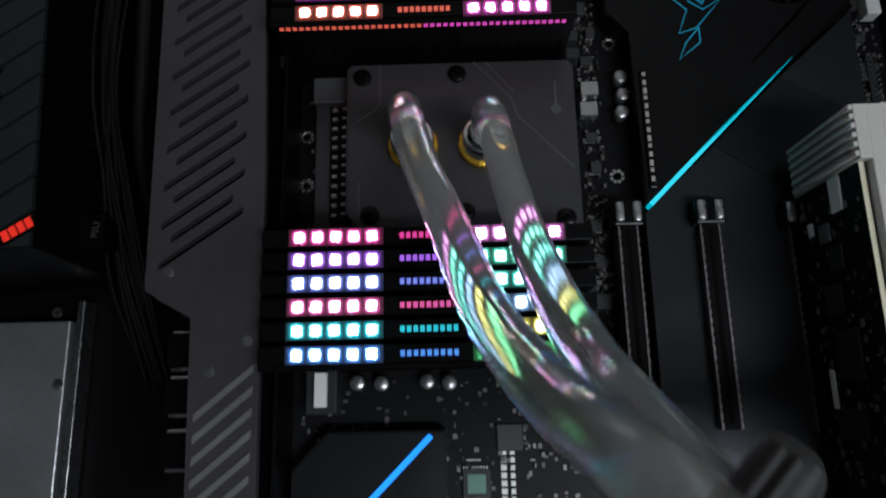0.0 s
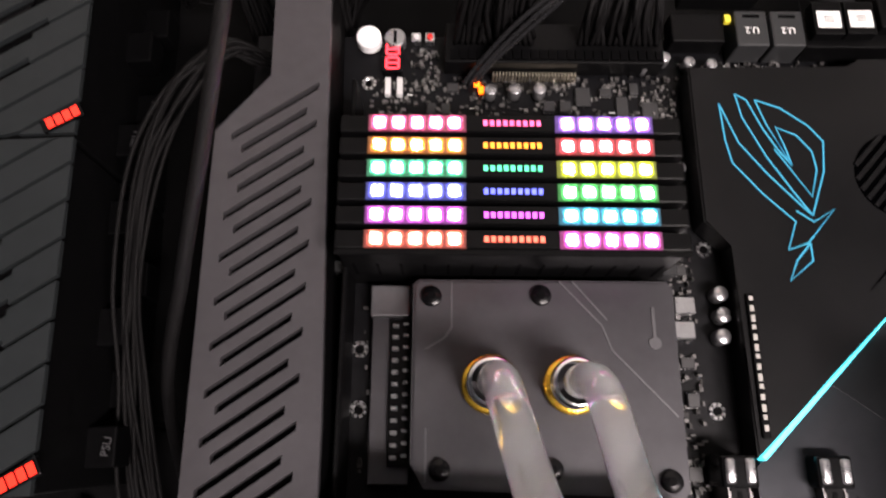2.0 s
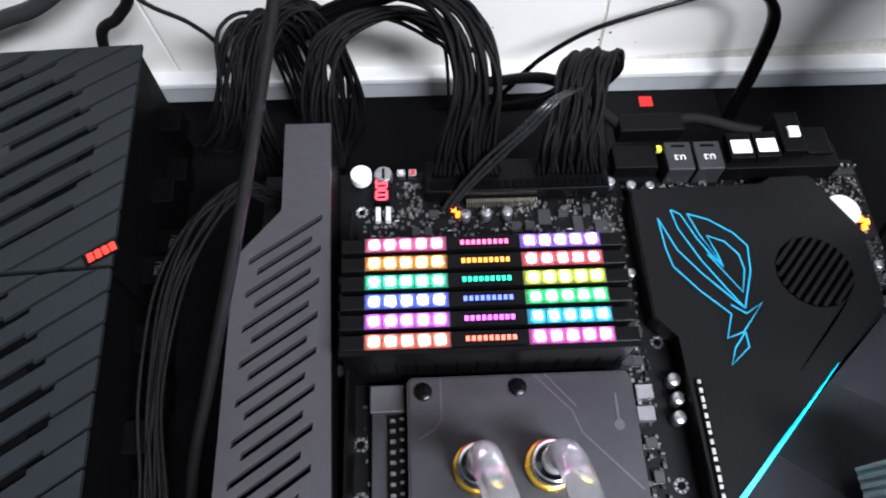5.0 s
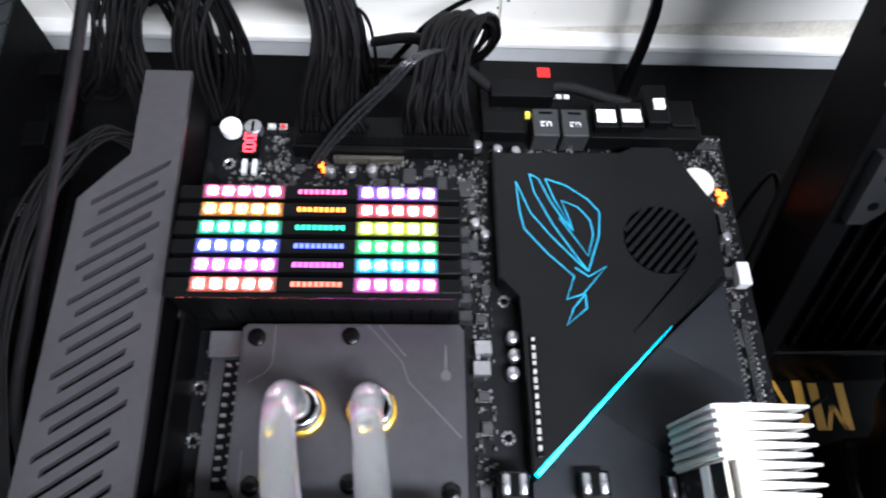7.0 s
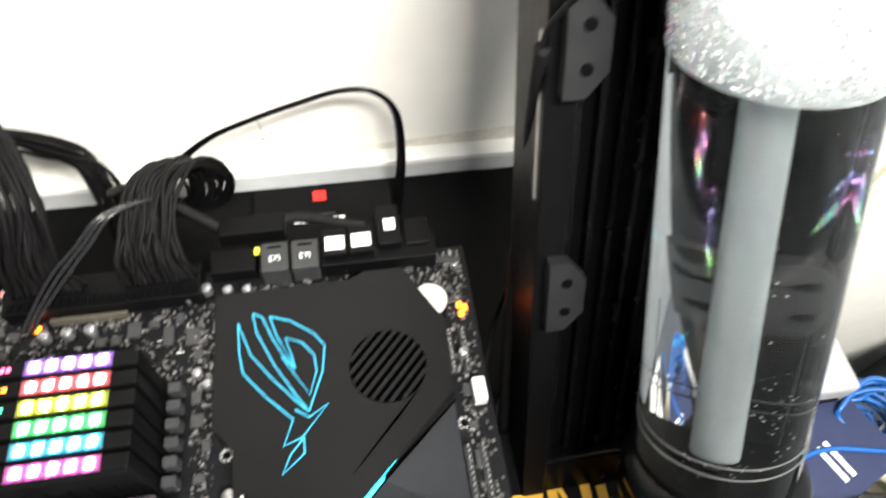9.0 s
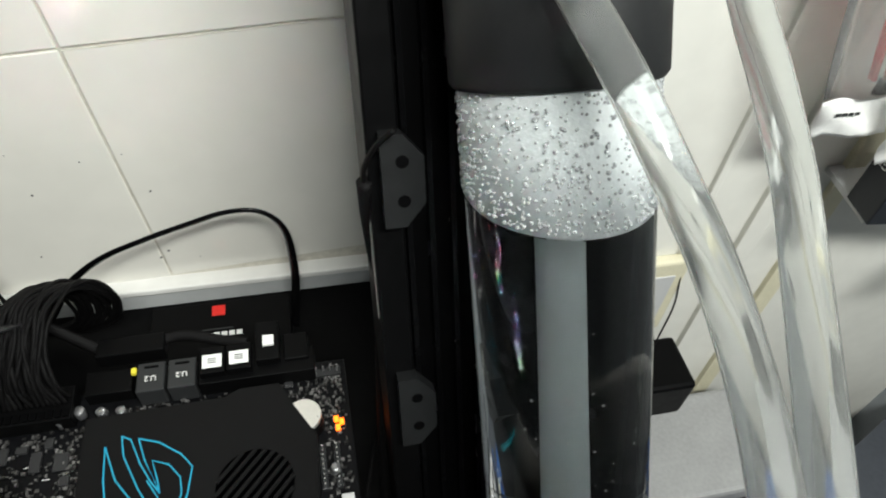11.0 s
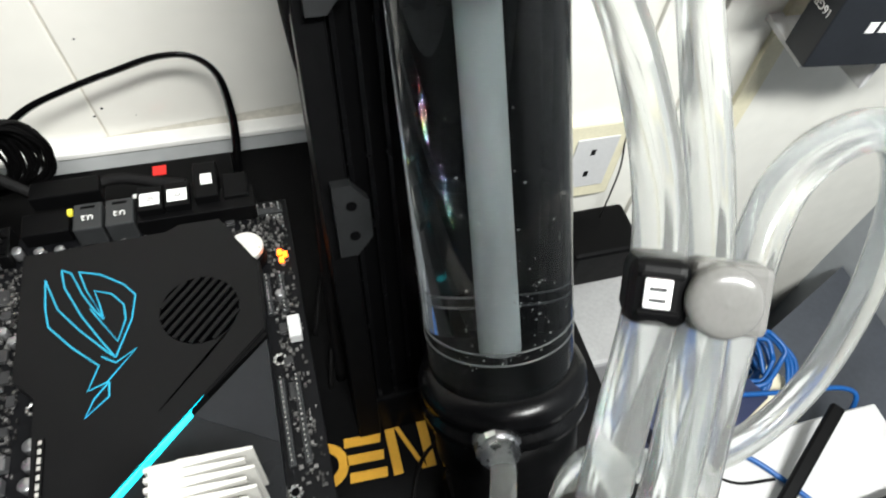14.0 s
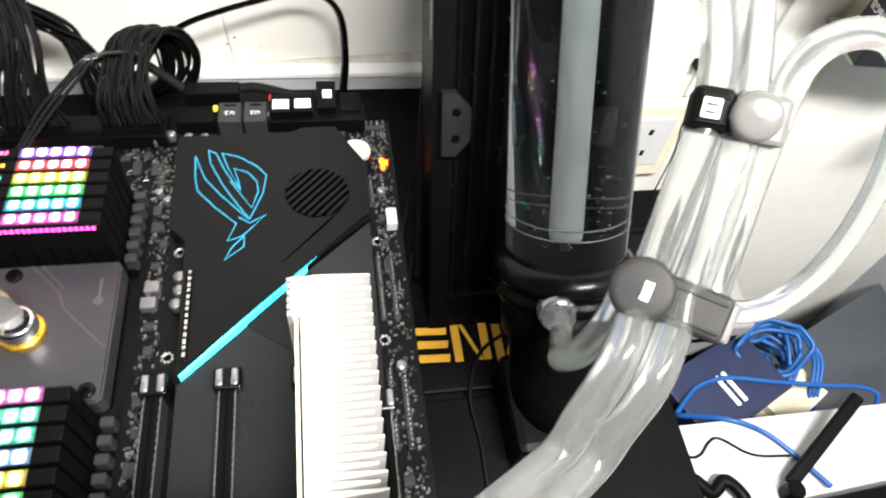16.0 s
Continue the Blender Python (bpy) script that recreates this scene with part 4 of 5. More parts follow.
def power_supply(y0, y1):
    ps = thing("power_supply", "dark grey power supply with slanted grille and a red lit badge", "power supply", "power supplies beside the board", at=(-0.15, (y0 + y1) / 2, BOX_Z))
    part("case", bx(PX0, PX1 - 0.003, y0 + 0.0005, y1 - 0.0005, BOX_Z, PZ - 0.0045, bevel=0.0012), M_BLACK, ps)
    cx, cy, r = -0.150, (y0 + y1) / 2, 0.067
    fan = part("fan_hub", disc_body(0.020, 0.004, Matrix.Translation((cx, cy, PZ - 0.0049)), 30), M_GREY, ps)
    for k in range(9):
        a = k * 2 * math.pi / 9
        bm = bmesh.new()
        q = [(0.019, a), (0.058, a + 0.30), (0.058, a + 0.66), (0.019, a + 0.42)]
        prism(bm, [(cx + rr * math.cos(t), cy + rr * math.sin(t)) for rr, t in q], PZ - 0.0048, PZ - 0.0026)
        part("fan_blade", bm, M_BLACK_GLOSS, fan)
    w, gap, sl = 0.0150, 0.0021, 0.62
    k = 0
    yy = y0 - sl * (PX1 - PX0)
    while yy < y1:
        # one slanted bar, in stretches: full width outside the fan opening, narrow over it
        n = 28
        bm = bmesh.new()
        for s in range(n):
            xs, xe = PX0 + (PX1 - PX0) * s / n, PX0 + (PX1 - PX0) * (s + 1) / n
            xm = (xs + xe) / 2
            ym = yy + sl * (xm - PX0) + w / 2
            half = w * 0.33 if math.hypot(xm - cx, ym - cy) < r else w / 2
            ya, yb = yy + sl * (xs - PX0) + w / 2, yy + sl * (xe - PX0) + w / 2
            lo, hi = y0 + 0.0004, y1 - 0.0004
            pts = [(xs, min(max(ya - half, lo), hi)), (xe, min(max(yb - half, lo), hi)), (xe, min(max(yb + half, lo), hi)), (xs, min(max(ya + half, lo), hi))]
            if pts[2][1] - pts[1][1] > 1e-4 or pts[3][1] - pts[0][1] > 1e-4:
                prism(bm, [(x, y + e) for (x, y), e in zip(pts, (0, 0, 2e-5, 2e-5))], PZ - 0.0026, PZ)
        if len(bm.faces):
            part("grille_bar", bm, M_CASE, ps)
        else:
            bm.free()
        yy += w + gap
    spin = Matrix.Translation((-0.0705, y0 + 0.0070, 0)) @ Matrix.Rotation(radians(28), 4, "Z") @ Matrix.Translation((0.07, -y0 - 0.0095, 0))
    badge = part("badge", bx(-0.0790, -0.0605, y0 + 0.0060, y0 + 0.0130, PZ - 0.001, PZ + 0.0010, m=spin, bevel=0.0005), M_BLACK_GLOSS, ps)
    for j in range(4):
        xj = -0.0765 + j * 0.0039
        part("badge_light", bx(xj, xj + 0.0030, y0 + 0.0070, y0 + 0.0120, PZ + 0.0008, PZ + 0.0013, m=spin), M_BADGE, badge, "glowing red badge stroke")
    for j in range(5):
        yj = y0 + 0.018 + j * 0.027
        part("cable_plug", bx(PX1 - 0.004, PX1 + 0.010, yj - 0.009, yj + 0.009, -0.030 - 0.018 * (j % 2), -0.014 - 0.018 * (j % 2), bevel=0.001), M_COVER_DARK, ps)
        if j in (0, 1):
            letters("PSU", 0.0052, Matrix.Translation((PX1 + 0.006, yj, -0.0139 - 0.018 * (j % 2))) @ Matrix.Rotation(radians(82), 4, "Z"), M_ETCH, ps, "plug_print")
    turn = Matrix.Rotation(radians(3.0), 3, "Z")
    pivot = Vector((-0.065, 0.1215, BOX_Z))
    ps.location = pivot + turn @ (ps.location - pivot)
    ps.rotation_euler.z = radians(3.0)
    return ps


power_supply(0.1220, 0.2710)
power_supply(-0.0275, 0.1205)

# silver unit in front of the supplies
su = thing("drive_bay", "brushed aluminium drive bay with screws lying on the carton", "drive bay", at=(-0.17, -0.11, BOX_Z))
part("top_sheet", bx(-0.260, -0.0900, -0.200, -0.0490, BOX_Z, -0.0660, bevel=0.0008), M_ALU, su)
part("side_rail", bx(-0.0860, -0.0820, -0.200, -0.0370, BOX_Z, -0.0650, bevel=0.0006), M_STEEL, su, "bright steel side rail")
part("rail_gap", bx(-0.0900, -0.0860, -0.200, -0.0350, BOX_Z, -0.0740), M_BLACK, su)
for sx, sy in ((-0.098, -0.0440), (-0.0935, -0.0850), (-0.150, -0.0440), (-0.205, -0.0440), (-0.14, -0.12)):
    s = part("screw", disc_body(0.0030, 0.0012, Matrix.Translation((sx, sy, -0.0662)), 20), M_STEEL, su)
    part("cross_recess", bx(sx - 0.0014, sx + 0.0014, sy - 0.0003, sy + 0.0003, -0.0651, -0.0649), M_COVER_DARK, s)

# ---- solid state drive behind the board ----
sd = thing("solid_state_drive", "flat black solid state drive with a red square and pale print", "drive", at=(0.27, 0.265, BOX_Z))
part("case", bx(0.2180, 0.3230, 0.2350, 0.3030, BOX_Z, -0.0668, bevel=0.001), M_BLACK, sd)
part("red_square", bx(0.2630, 0.2730, 0.2890, 0.2985, -0.0669, -0.0664), M_RED, sd, "red printed square")
for k in range(7):
    part("print_bar", bx(0.2480 + k * 0.0056, 0.2522 + k * 0.0056, 0.2690, 0.2730, -0.0669, -0.0665), M_PAPER, sd, "pale unreadable print")
part("print_bar", bx(0.256, 0.279, 0.2755, 0.2768, -0.0669, -0.0665), M_GREY, sd)


# ---- cables ----
def cable_thing(name, label, runs, r, material=M_CABLE, group="", seg=8, flat=1.0, strand="strand"):
    c = thing(name, label, "cable", group, at=tuple(runs[0][0]))
    for pts in runs:
        part(strand, sweep(pts, r, seg, 8, flat=flat), material, c, smooth=True)
    return c


def jitter(p, s):
    return tuple(v + rnd.uniform(-s, s) for v in p)


def bundle(name, label, starts, mids, r, s, material=M_CABLE):
    runs = []
    for k, st in enumerate(starts):
        runs.append([st] + [jitter((m[0] + (k / max(1, len(starts) - 1) - 0.5) * m[3], m[1], m[2]), s) for m in mids])
    return cable_thing(name, label, runs, r, material, group="cables behind the board")


row = lambda x0, x1, y, z, n: [(x0 + (x1 - x0) * k / (n - 1), y + (0.004 if k % 2 else 0), z) for k in range(n)]  # noqa: E731
bundle("power_cable", "thick bundle of black sleeved power cables rising from the connector", row(0.162, 0.201, 0.180, 0.013, 28), [(0.180, 0.187, 0.030, 0.034), (0.183, 0.203, 0.046, 0.028), (0.187, 0.222, 0.053, 0.025), (0.198, 0.240, 0.046, 0.026), (0.207, 0.253, 0.016, 0.028), (0.190, 0.268, -0.030, 0.03), (0.130, 0.290, -0.065, 0.04)], 0.0013, 0.0026)
bundle("power_cable", "thick bundle of black sleeved power cables rising from the connector", row(0.102, 0.140, 0.180, 0.013, 28), [(0.120, 0.187, 0.035, 0.030), (0.126, 0.203, 0.068, 0.026), (0.116, 0.226, 0.090, 0.022), (0.092, 0.254, 0.080, 0.020), (0.055, 0.280, 0.048, 0.02), (-0.010, 0.290, 0.000, 0.02)], 0.0013, 0.0032)
bundle("power_cable", "loop of black sleeved power cables behind the cover", row(0.026, 0.046, 0.205, -0.02, 18), [(0.034, 0.226, 0.028, 0.014), (0.048, 0.250, 0.054, 0.012), (0.082, 0.270, 0.050, 0.012), (0.112, 0.283, 0.022, 0.014), (0.125, 0.286, -0.010, 0.016), (0.130, 0.275, -0.070, 0.02)], 0.0013, 0.0045)
bundle("power_cable", "loop of black sleeved power cables behind the cover", row(-0.012, 0.010, 0.215, -0.04, 18), [(-0.010, 0.250, 0.006, 0.014), (0.002, 0.275, 0.036, 0.014), (0.026, 0.286, 0.042, 0.014), (0.042, 0.276, 0.010, 0.014), (0.044, 0.262, -0.040, 0.02), (0.030, 0.25, -0.074, 0.02)], 0.0013, 0.005)
bundle("thin_cable", "three thin black cables crossing to a header", [(0.106, 0.163, 0.004), (0.109, 0.163, 0.004), (0.112, 0.164, 0.004)], [(0.117, 0.169, 0.014, 0.006), (0.134, 0.178, 0.032, 0.008), (0.152, 0.187, 0.048, 0.008), (0.166, 0.196, 0.058, 0.006), (0.182, 0.212, 0.050, 0.006)], 0.0012, 0.0006, M_WIRE)
cable_thing("sleeved_cable", "thick braided grey cable hanging past the cover edge", [[(0.050, 0.300, 0.190), (0.046, 0.250, 0.172), (0.0415, 0.205, 0.156), (0.0365, 0.170, 0.141), (0.0265, 0.135, 0.115), (0.0155, 0.092, 0.090), (0.0020, 0.052, 0.060), (-0.0140, 0.010, 0.018), (-0.0300, -0.045, -0.0745)]], 0.0027, M_CABLE, seg=12)
bundle("wire_bundle", "slack black wires running from the power supply to the board", row(0.004, 0.020, 0.172, 0.004, 10), [(-0.008, 0.176, 0.014, 0.010), (-0.028, 0.155, 0.012, 0.012), (-0.044, 0.118, 0.004, 0.010), (-0.048, 0.066, -0.006, 0.010), (-0.048, 0.020, -0.020, 0.012), (-0.044, -0.030, -0.040, 0.014), (-0.036, -0.090, -0.070, 0.014)], 0.0011, 0.0030)
bundle("wire_bundle", "dark wires leaving the power supply plugs", row(-0.052, -0.050, 0.235, -0.03, 14), [(-0.038, 0.232, -0.020, 0.02), (-0.022, 0.235, 0.004, 0.02), (-0.010, 0.262, 0.040, 0.02), (0.008, 0.285, 0.030, 0.02), (0.020, 0.292, -0.070, 0.02)], 0.0013, 0.006)
# flat cable that arches behind the board to the drive plug
cable_thing("flat_cable", "flat glossy black cable arching up behind the board", [[(0.140, 0.285, -0.066), (0.160, 0.286, -0.036), (0.1785, 0.286, -0.008), (0.205, 0.288, 0.013), (0.235, 0.291, 0.024), (0.265, 0.295, 0.031), (0.292, 0.297, 0.037), (0.314, 0.296, 0.035), (0.328, 0.292, 0.019), (0.331, 0.286, -0.018), (0.328, 0.278, -0.052), (0.326, 0.272, -0.068)]], 0.0050, M_BLACK_GLOSS, flat=0.34)
plug = tagged(part("drive_plug", bx(0.2130, 0.2520, 0.205, 0.218, 0.006, 0.018, bevel=0.001), M_BLACK), "black cable plug lying behind the connectors", "plug")
cable_thing("plug_cable", "flat black cable to the drive plugs", [[(0.238, 0.212, 0.012), (0.260, 0.216, 0.014), (0.285, 0.210, 0.012), (0.300, 0.206, 0.012)], [(0.215, 0.212, 0.014), (0.190, 0.222, 0.030), (0.168, 0.232, 0.035), (0.140, 0.26, 0.0)]], 0.0034, flat=0.5)
cable_thing("thin_cable", "thin black cable lying on the carton", [[(0.362, 0.120, -0.055), (0.374, 0.150, -0.020), (0.388, 0.165, 0.000), (0.392, 0.140, -0.020), (0.372, 0.110, -0.050), (0.366, 0.090, -0.075)]], 0.0016)
cable_thing("thin_cable", "two thin black wires trailing over the carton", [[(0.434, 0.045, -0.0745), (0.412, 0.030, -0.0765), (0.400, 0.000, -0.0770), (0.402, -0.040, -0.0775), (0.398, -0.090, -0.0775), (0.380, -0.150, -0.0775)], [(0.444, -0.012, -0.070), (0.432, -0.030, -0.0765), (0.417, -0.060, -0.0775), (0.408, -0.095, -0.0775), (0.400, -0.150, -0.0775)]], 0.0013)

cable_thing("thick_cable", "thick grey cable lying behind the power supply", [[(-0.260, 0.288, -0.020), (-0.188, 0.290, 0.019), (-0.159, 0.290, 0.033), (-0.126, 0.292, 0.046), (-0.060, 0.305, 0.090), (0.020, 0.310, 0.150)]], 0.0052, M_GREY, seg=12)
cable_thing("thin_cable", "dark cable running up behind the power supply", [[(-0.118, 0.285, -0.070), (-0.107, 0.290, 0.013), (-0.090, 0.292, 0.031), (-0.076, 0.296, 0.050), (-0.050, 0.310, 0.120)]], 0.0036)
cable_thing("thin_cable", "thin black wire looping behind the power supply", [[(-0.090, 0.285, 0.085), (-0.059, 0.270, 0.063), (-0.038, 0.270, 0.046), (-0.026, 0.270, 0.023), (-0.022, 0.262, -0.020), (-0.026, 0.250, -0.072)]], 0.0014)

# ---- radiator, leaning back to the wall ----
RB = Vector((0.4350, 0.0540, BOX_Z))
rup = Vector((-0.020, 0.405, 1.0)).normalized()
rx = Vector((1, 0, 0))
rx = (rx - rup * rx.dot(rup)).normalized()
rback = rup.cross(rx)
RM = Matrix((rx, rback, rup)).transposed().to_4x4()
RM.translation = RB
rad = thing("radiator", "tall black cooling radiator leaning against the wall", "radiator", at=tuple(RB))
part("left_channel", bx(-0.0570, -0.0430, 0.0, 0.046, 0.0, 0.520, m=RM, bevel=0.0012), M_BLACK, rad)
part("right_channel", bx(0.0430, 0.0640, 0.0, 0.046, 0.0, 0.520, m=RM, bevel=0.0012), M_BLACK, rad)
part("bottom_tank", bx(-0.0568, 0.0640, 0.001, 0.045, 0.0, 0.030, m=RM, bevel=0.002), M_BLACK_GLOSS, rad)
part("top_tank", bx(-0.0568, 0.0640, 0.001, 0.045, 0.490, 0.520, m=RM, bevel=0.002), M_BLACK_GLOSS, rad)
part("core", bx(-0.0430, 0.0430, 0.012, 0.040, 0.030, 0.490, m=RM), M_COVER_DARK, rad)
for k in range(9):
    x = -0.0400 + k * 0.0100
    part("cooling_pipe", bx(x - 0.0012, x + 0.0012, 0.006, 0.042, 0.030, 0.490, m=RM), M_BLACK_GLOSS, rad)
for k in range(5):
    z = 0.164 + k * 0.1190
    if z > 0.5:
        continue
    for sx in (-1, 1):
        bm = prism(bmesh.new(), [(-0.008, -0.020), (0.001, -0.020), (0.0095, -0.010), (0.0095, 0.010), (0.001, 0.020), (-0.008, 0.020)], -0.0075, 0.0)
        fm = RM @ Matrix.Translation((sx * 0.0440, 0.0, z)) @ Matrix.Rotation(radians(90), 4, "X") @ Matrix.Diagonal((-sx, 1, -1, 1))
        bmesh.ops.transform(bm, matrix=fm, verts=bm.verts[:])
        bmesh.ops.recalc_face_normals(bm, faces=bm.faces[:])
        ear = part("mount_ear", bm, M_EAR, rad, "six-sided screw plate on the radiator rim")
        for dz in (-0.0085, 0.0085):
            part("screw_hole", disc_body(0.0029, 0.0080, RM @ Matrix.Translation((sx * 0.0435, 0.0003, z + dz)) @ Matrix.Rotation(radians(90), 4, "X"), 18), M_COVER_DARK, ear)
part("label_bar", bx(-0.0574, -0.0569, 0.004, 0.010, 0.268, 0.286, m=RM), M_PRINT, rad, "pale unreadable side print")
part("label_bar", bx(-0.0574, -0.0569, 0.0055, 0.0085, 0.212, 0.262, m=RM), M_PRINT, rad, "pale unreadable side print")
cable_thing("thin_cable", "black cable with a moulded joint hanging behind the radiator", [[(0.382, 0.152, 0.214), (0.376, 0.156, 0.204), (0.3715, 0.160, 0.190), (0.3712, 0.160, 0.178)]], 0.0012)
cable_thing("thick_cable", "thick black cable joint hanging beside the radiator", [[(0.3712, 0.160, 0.182), (0.3725, 0.161, 0.160), (0.3750, 0.163, 0.135), (0.3790, 0.164, 0.100), (0.3765, 0.150, 0.050), (0.3740, 0.120, -0.015), (0.3740, 0.095, -0.074)]], 0.0034, seg=12)

# ---- reservoir with pump ----
AX = Vector((-0.0433, 0.5674, 1.0))
AXL = AX.length
axn = AX.normalized()


def on_axis(z):
    return Vector((0.4440, 0.0661, 0.1)) + AX * (z - 0.1)


ax_x = (Vector((1, 0, 0)) - axn * axn.x).normalized()
ax_y = axn.cross(ax_x)


def axis_frame(z):
    m = Matrix((ax_x, ax_y, axn)).transposed().to_4x4()
    m.translation = on_axis(z)
    return m


res = thing("reservoir", "clear acrylic coolant reservoir on a black pump, beaded with droplets inside", "reservoir", at=tuple(on_axis(BOX_Z)))
base = axis_frame(0.046)
GR = 0.0352
SURF = 0.2030
LEVEL = 0.45
hw = (SURF - 0.046) * AXL
# liquid and wall as one clear body, with a level surface
bm = bmesh.new()
seg = 56
rings = []
for k, frac in enumerate((0.0, 0.25, 0.5, 0.75, 1.0)):
    ring = []
    for i in range(seg):
        a = 2 * math.pi * i / seg
        off = (ax_x * math.cos(a) + ax_y * math.sin(a)) * GR
        drop = -off.z * LEVEL / axn.z
        ring.append(bm.verts.new(base.translation + off + axn * (hw * frac + drop * frac)))
    rings.append(ring)
for a, b in zip(rings, rings[1:]):
    for i in range(seg):
        j = (i + 1) % seg
        bm.faces.new((a[i], a[j], b[j], b[i]))
for f in bm.faces:
    f.smooth = True
bm.faces.new([bm.verts.new(v.co) for v in rings[0][::-1]])
bm.faces.new([bm.verts.new(v.co) for v in rings[-1]])
part("liquid_column", bm, M_ACRYL, res, "clear liquid filling the tube")
top_l = (0.2400 - 0.046) * AXL
bm = bmesh.new()
rings = []
for r in (GR, GR - 0.0028):
    for top in (0, 1) if r == GR else (1, 0):
        ring = []
        for i in range(seg):
            a = 2 * math.pi * i / seg
            off = (ax_x * math.cos(a) + ax_y * math.sin(a)) * r
            drop = -off.z * LEVEL / axn.z
            ring.append(bm.verts.new(base.translation + off + axn * (top_l if top else hw + drop + 0.0004)))
        rings.append(ring)
for a, b in zip(rings, rings[1:] + rings[:1]):
    for i in range(seg):
        j = (i + 1) % seg
        bm.faces.new((a[i], a[j], b[j], b[i]))
bmesh.ops.recalc_face_normals(bm, faces=bm.faces[:])
part("tube_wall", bm, M_MIST, res, "misted upper tube wall", True)
part("inner_pipe", lathe([(0.0001, 0.011), (0.0066, 0.011), (0.0069, 0.013), (0.0069, top_l - 0.004)], base, 32), M_FROST, res, "frosted grey inner pipe", True)
for h in (0.0205, 0.0265):
    part("seal_ring", lathe([(GR - 0.0004, h - 0.0004), (GR + 0.0002, h - 0.0004), (GR + 0.0004, h), (GR + 0.0002, h + 0.0004), (GR - 0.0004, h + 0.0004)], base, 56), M_SEAL, res, "grey seal ring", True)
part("pipe_stem", disc_body(0.0022, 0.0120, base, 12), M_GREY, res)
# droplets on the upper wall
drops = []
for _ in range(2000):
    a, h = rnd.uniform(0, 2 * math.pi), rnd.uniform(0.002, 1.0)
    off = ax_x * math.cos(a) + ax_y * math.sin(a)
    lo = hw - (off.z * GR) * LEVEL / axn.z
    z = lo + 0.002 + (top_l - lo - 0.006) * (h**1.3)
    r = rnd.choice((rnd.uniform(0.0003, 0.0007), rnd.uniform(0.0005, 0.0011)))
    drops.append((base.translation + off * (GR + 0.0002) + axn * z, r))
beads("droplet_bead", drops, M_DROP, res, "many clear droplets beaded on the tube")
drops = []
for _ in range(110):
    a, h = rnd.uniform(-2.6, -0.5), abs(rnd.gauss(0, 0.26))
    off = ax_x * math.cos(a) + ax_y * math.sin(a)
    drops.append((base.translation + off * rnd.uniform(0.0082, 0.028) + axn * (0.012 + h * hw), rnd.uniform(0.00018, 0.00055)))
beads("bubble_bead", drops, M_WHITE, res, "small pale bubbles in the liquid")
part("top_cap", lathe([(0.0001, top_l - 0.003), (0.0368, top_l - 0.003), (0.0380, top_l - 0.001), (0.0380, top_l + 0.030), (0.0358, top_l + 0.0315), (0.0358, top_l + 0.0325), (0.0380, top_l + 0.0335), (0.0380, top_l + 0.052), (0.0365, top_l + 0.054), (0.0001, top_l + 0.054)], base, 56), M_EAR, res, "matt black screw cap", True)
part("collar", lathe([(0.0330, 0.001), (0.0352, 0.0005), (0.0400, -0.004), (0.0415, -0.008), (0.0415, -0.0125), (0.0395, -0.0140), (0.0395, -0.0165), (0.0420, -0.018), (0.0420, -0.0230), (0.0400, -0.0250), (0.0001, -0.0250)], base, 56), M_BLACK_GLOSS, res, "glossy black threaded collar", True)
part("collar_floor", disc_body(0.0349, 0.008, base @ Matrix.Translation((0, 0, -0.004)), 48), M_BLACK, res)
low = (0.046 - BOX_Z) * AXL
part("pump_body", lathe([(0.0001, -0.0252), (0.0365, -0.0252), (0.0365, -0.052), (0.0320, -0.058), (0.0300, -0.090), (0.0280, -low + 0.024), (0.0001, -low + 0.024)], base, 48), M_BLACK, res, "black pump body", True)
foot = on_axis(BOX_Z)
part("pump_foot", bx(foot.x - 0.034, foot.x + 0.034, foot.y - 0.020, foot.y + 0.050, BOX_Z, BOX_Z + 0.034, bevel=0.006), M_BLACK, res)
# outlet fitting on the pump
FO = Vector((0.4330, 0.0040, 0.0415))
fdir = Vector((-0.14, -0.90, 0.42)).normalized()
fm = fdir.to_track_quat("Z", "Y").to_matrix().to_4x4()
fm.translation = FO
part("outlet_fitting", lathe([(0.0001, -0.016), (0.0090, -0.016), (0.0090, 0.0), (0.0108, 0.0005), (0.0113, 0.0010), (0.0113, 0.0040), (0.0102, 0.0046), (0.0102, 0.0056), (0.0113, 0.0062), (0.0113, 0.0096), (0.0102, 0.0102), (0.0102, 0.0112), (0.0110, 0.0118), (0.0106, 0.0148), (0.0092, 0.0150), (0.0092, 0.018), (0.0001, 0.018)], fm, 14), M_STEEL, res, "silver ribbed hose fitting", False)

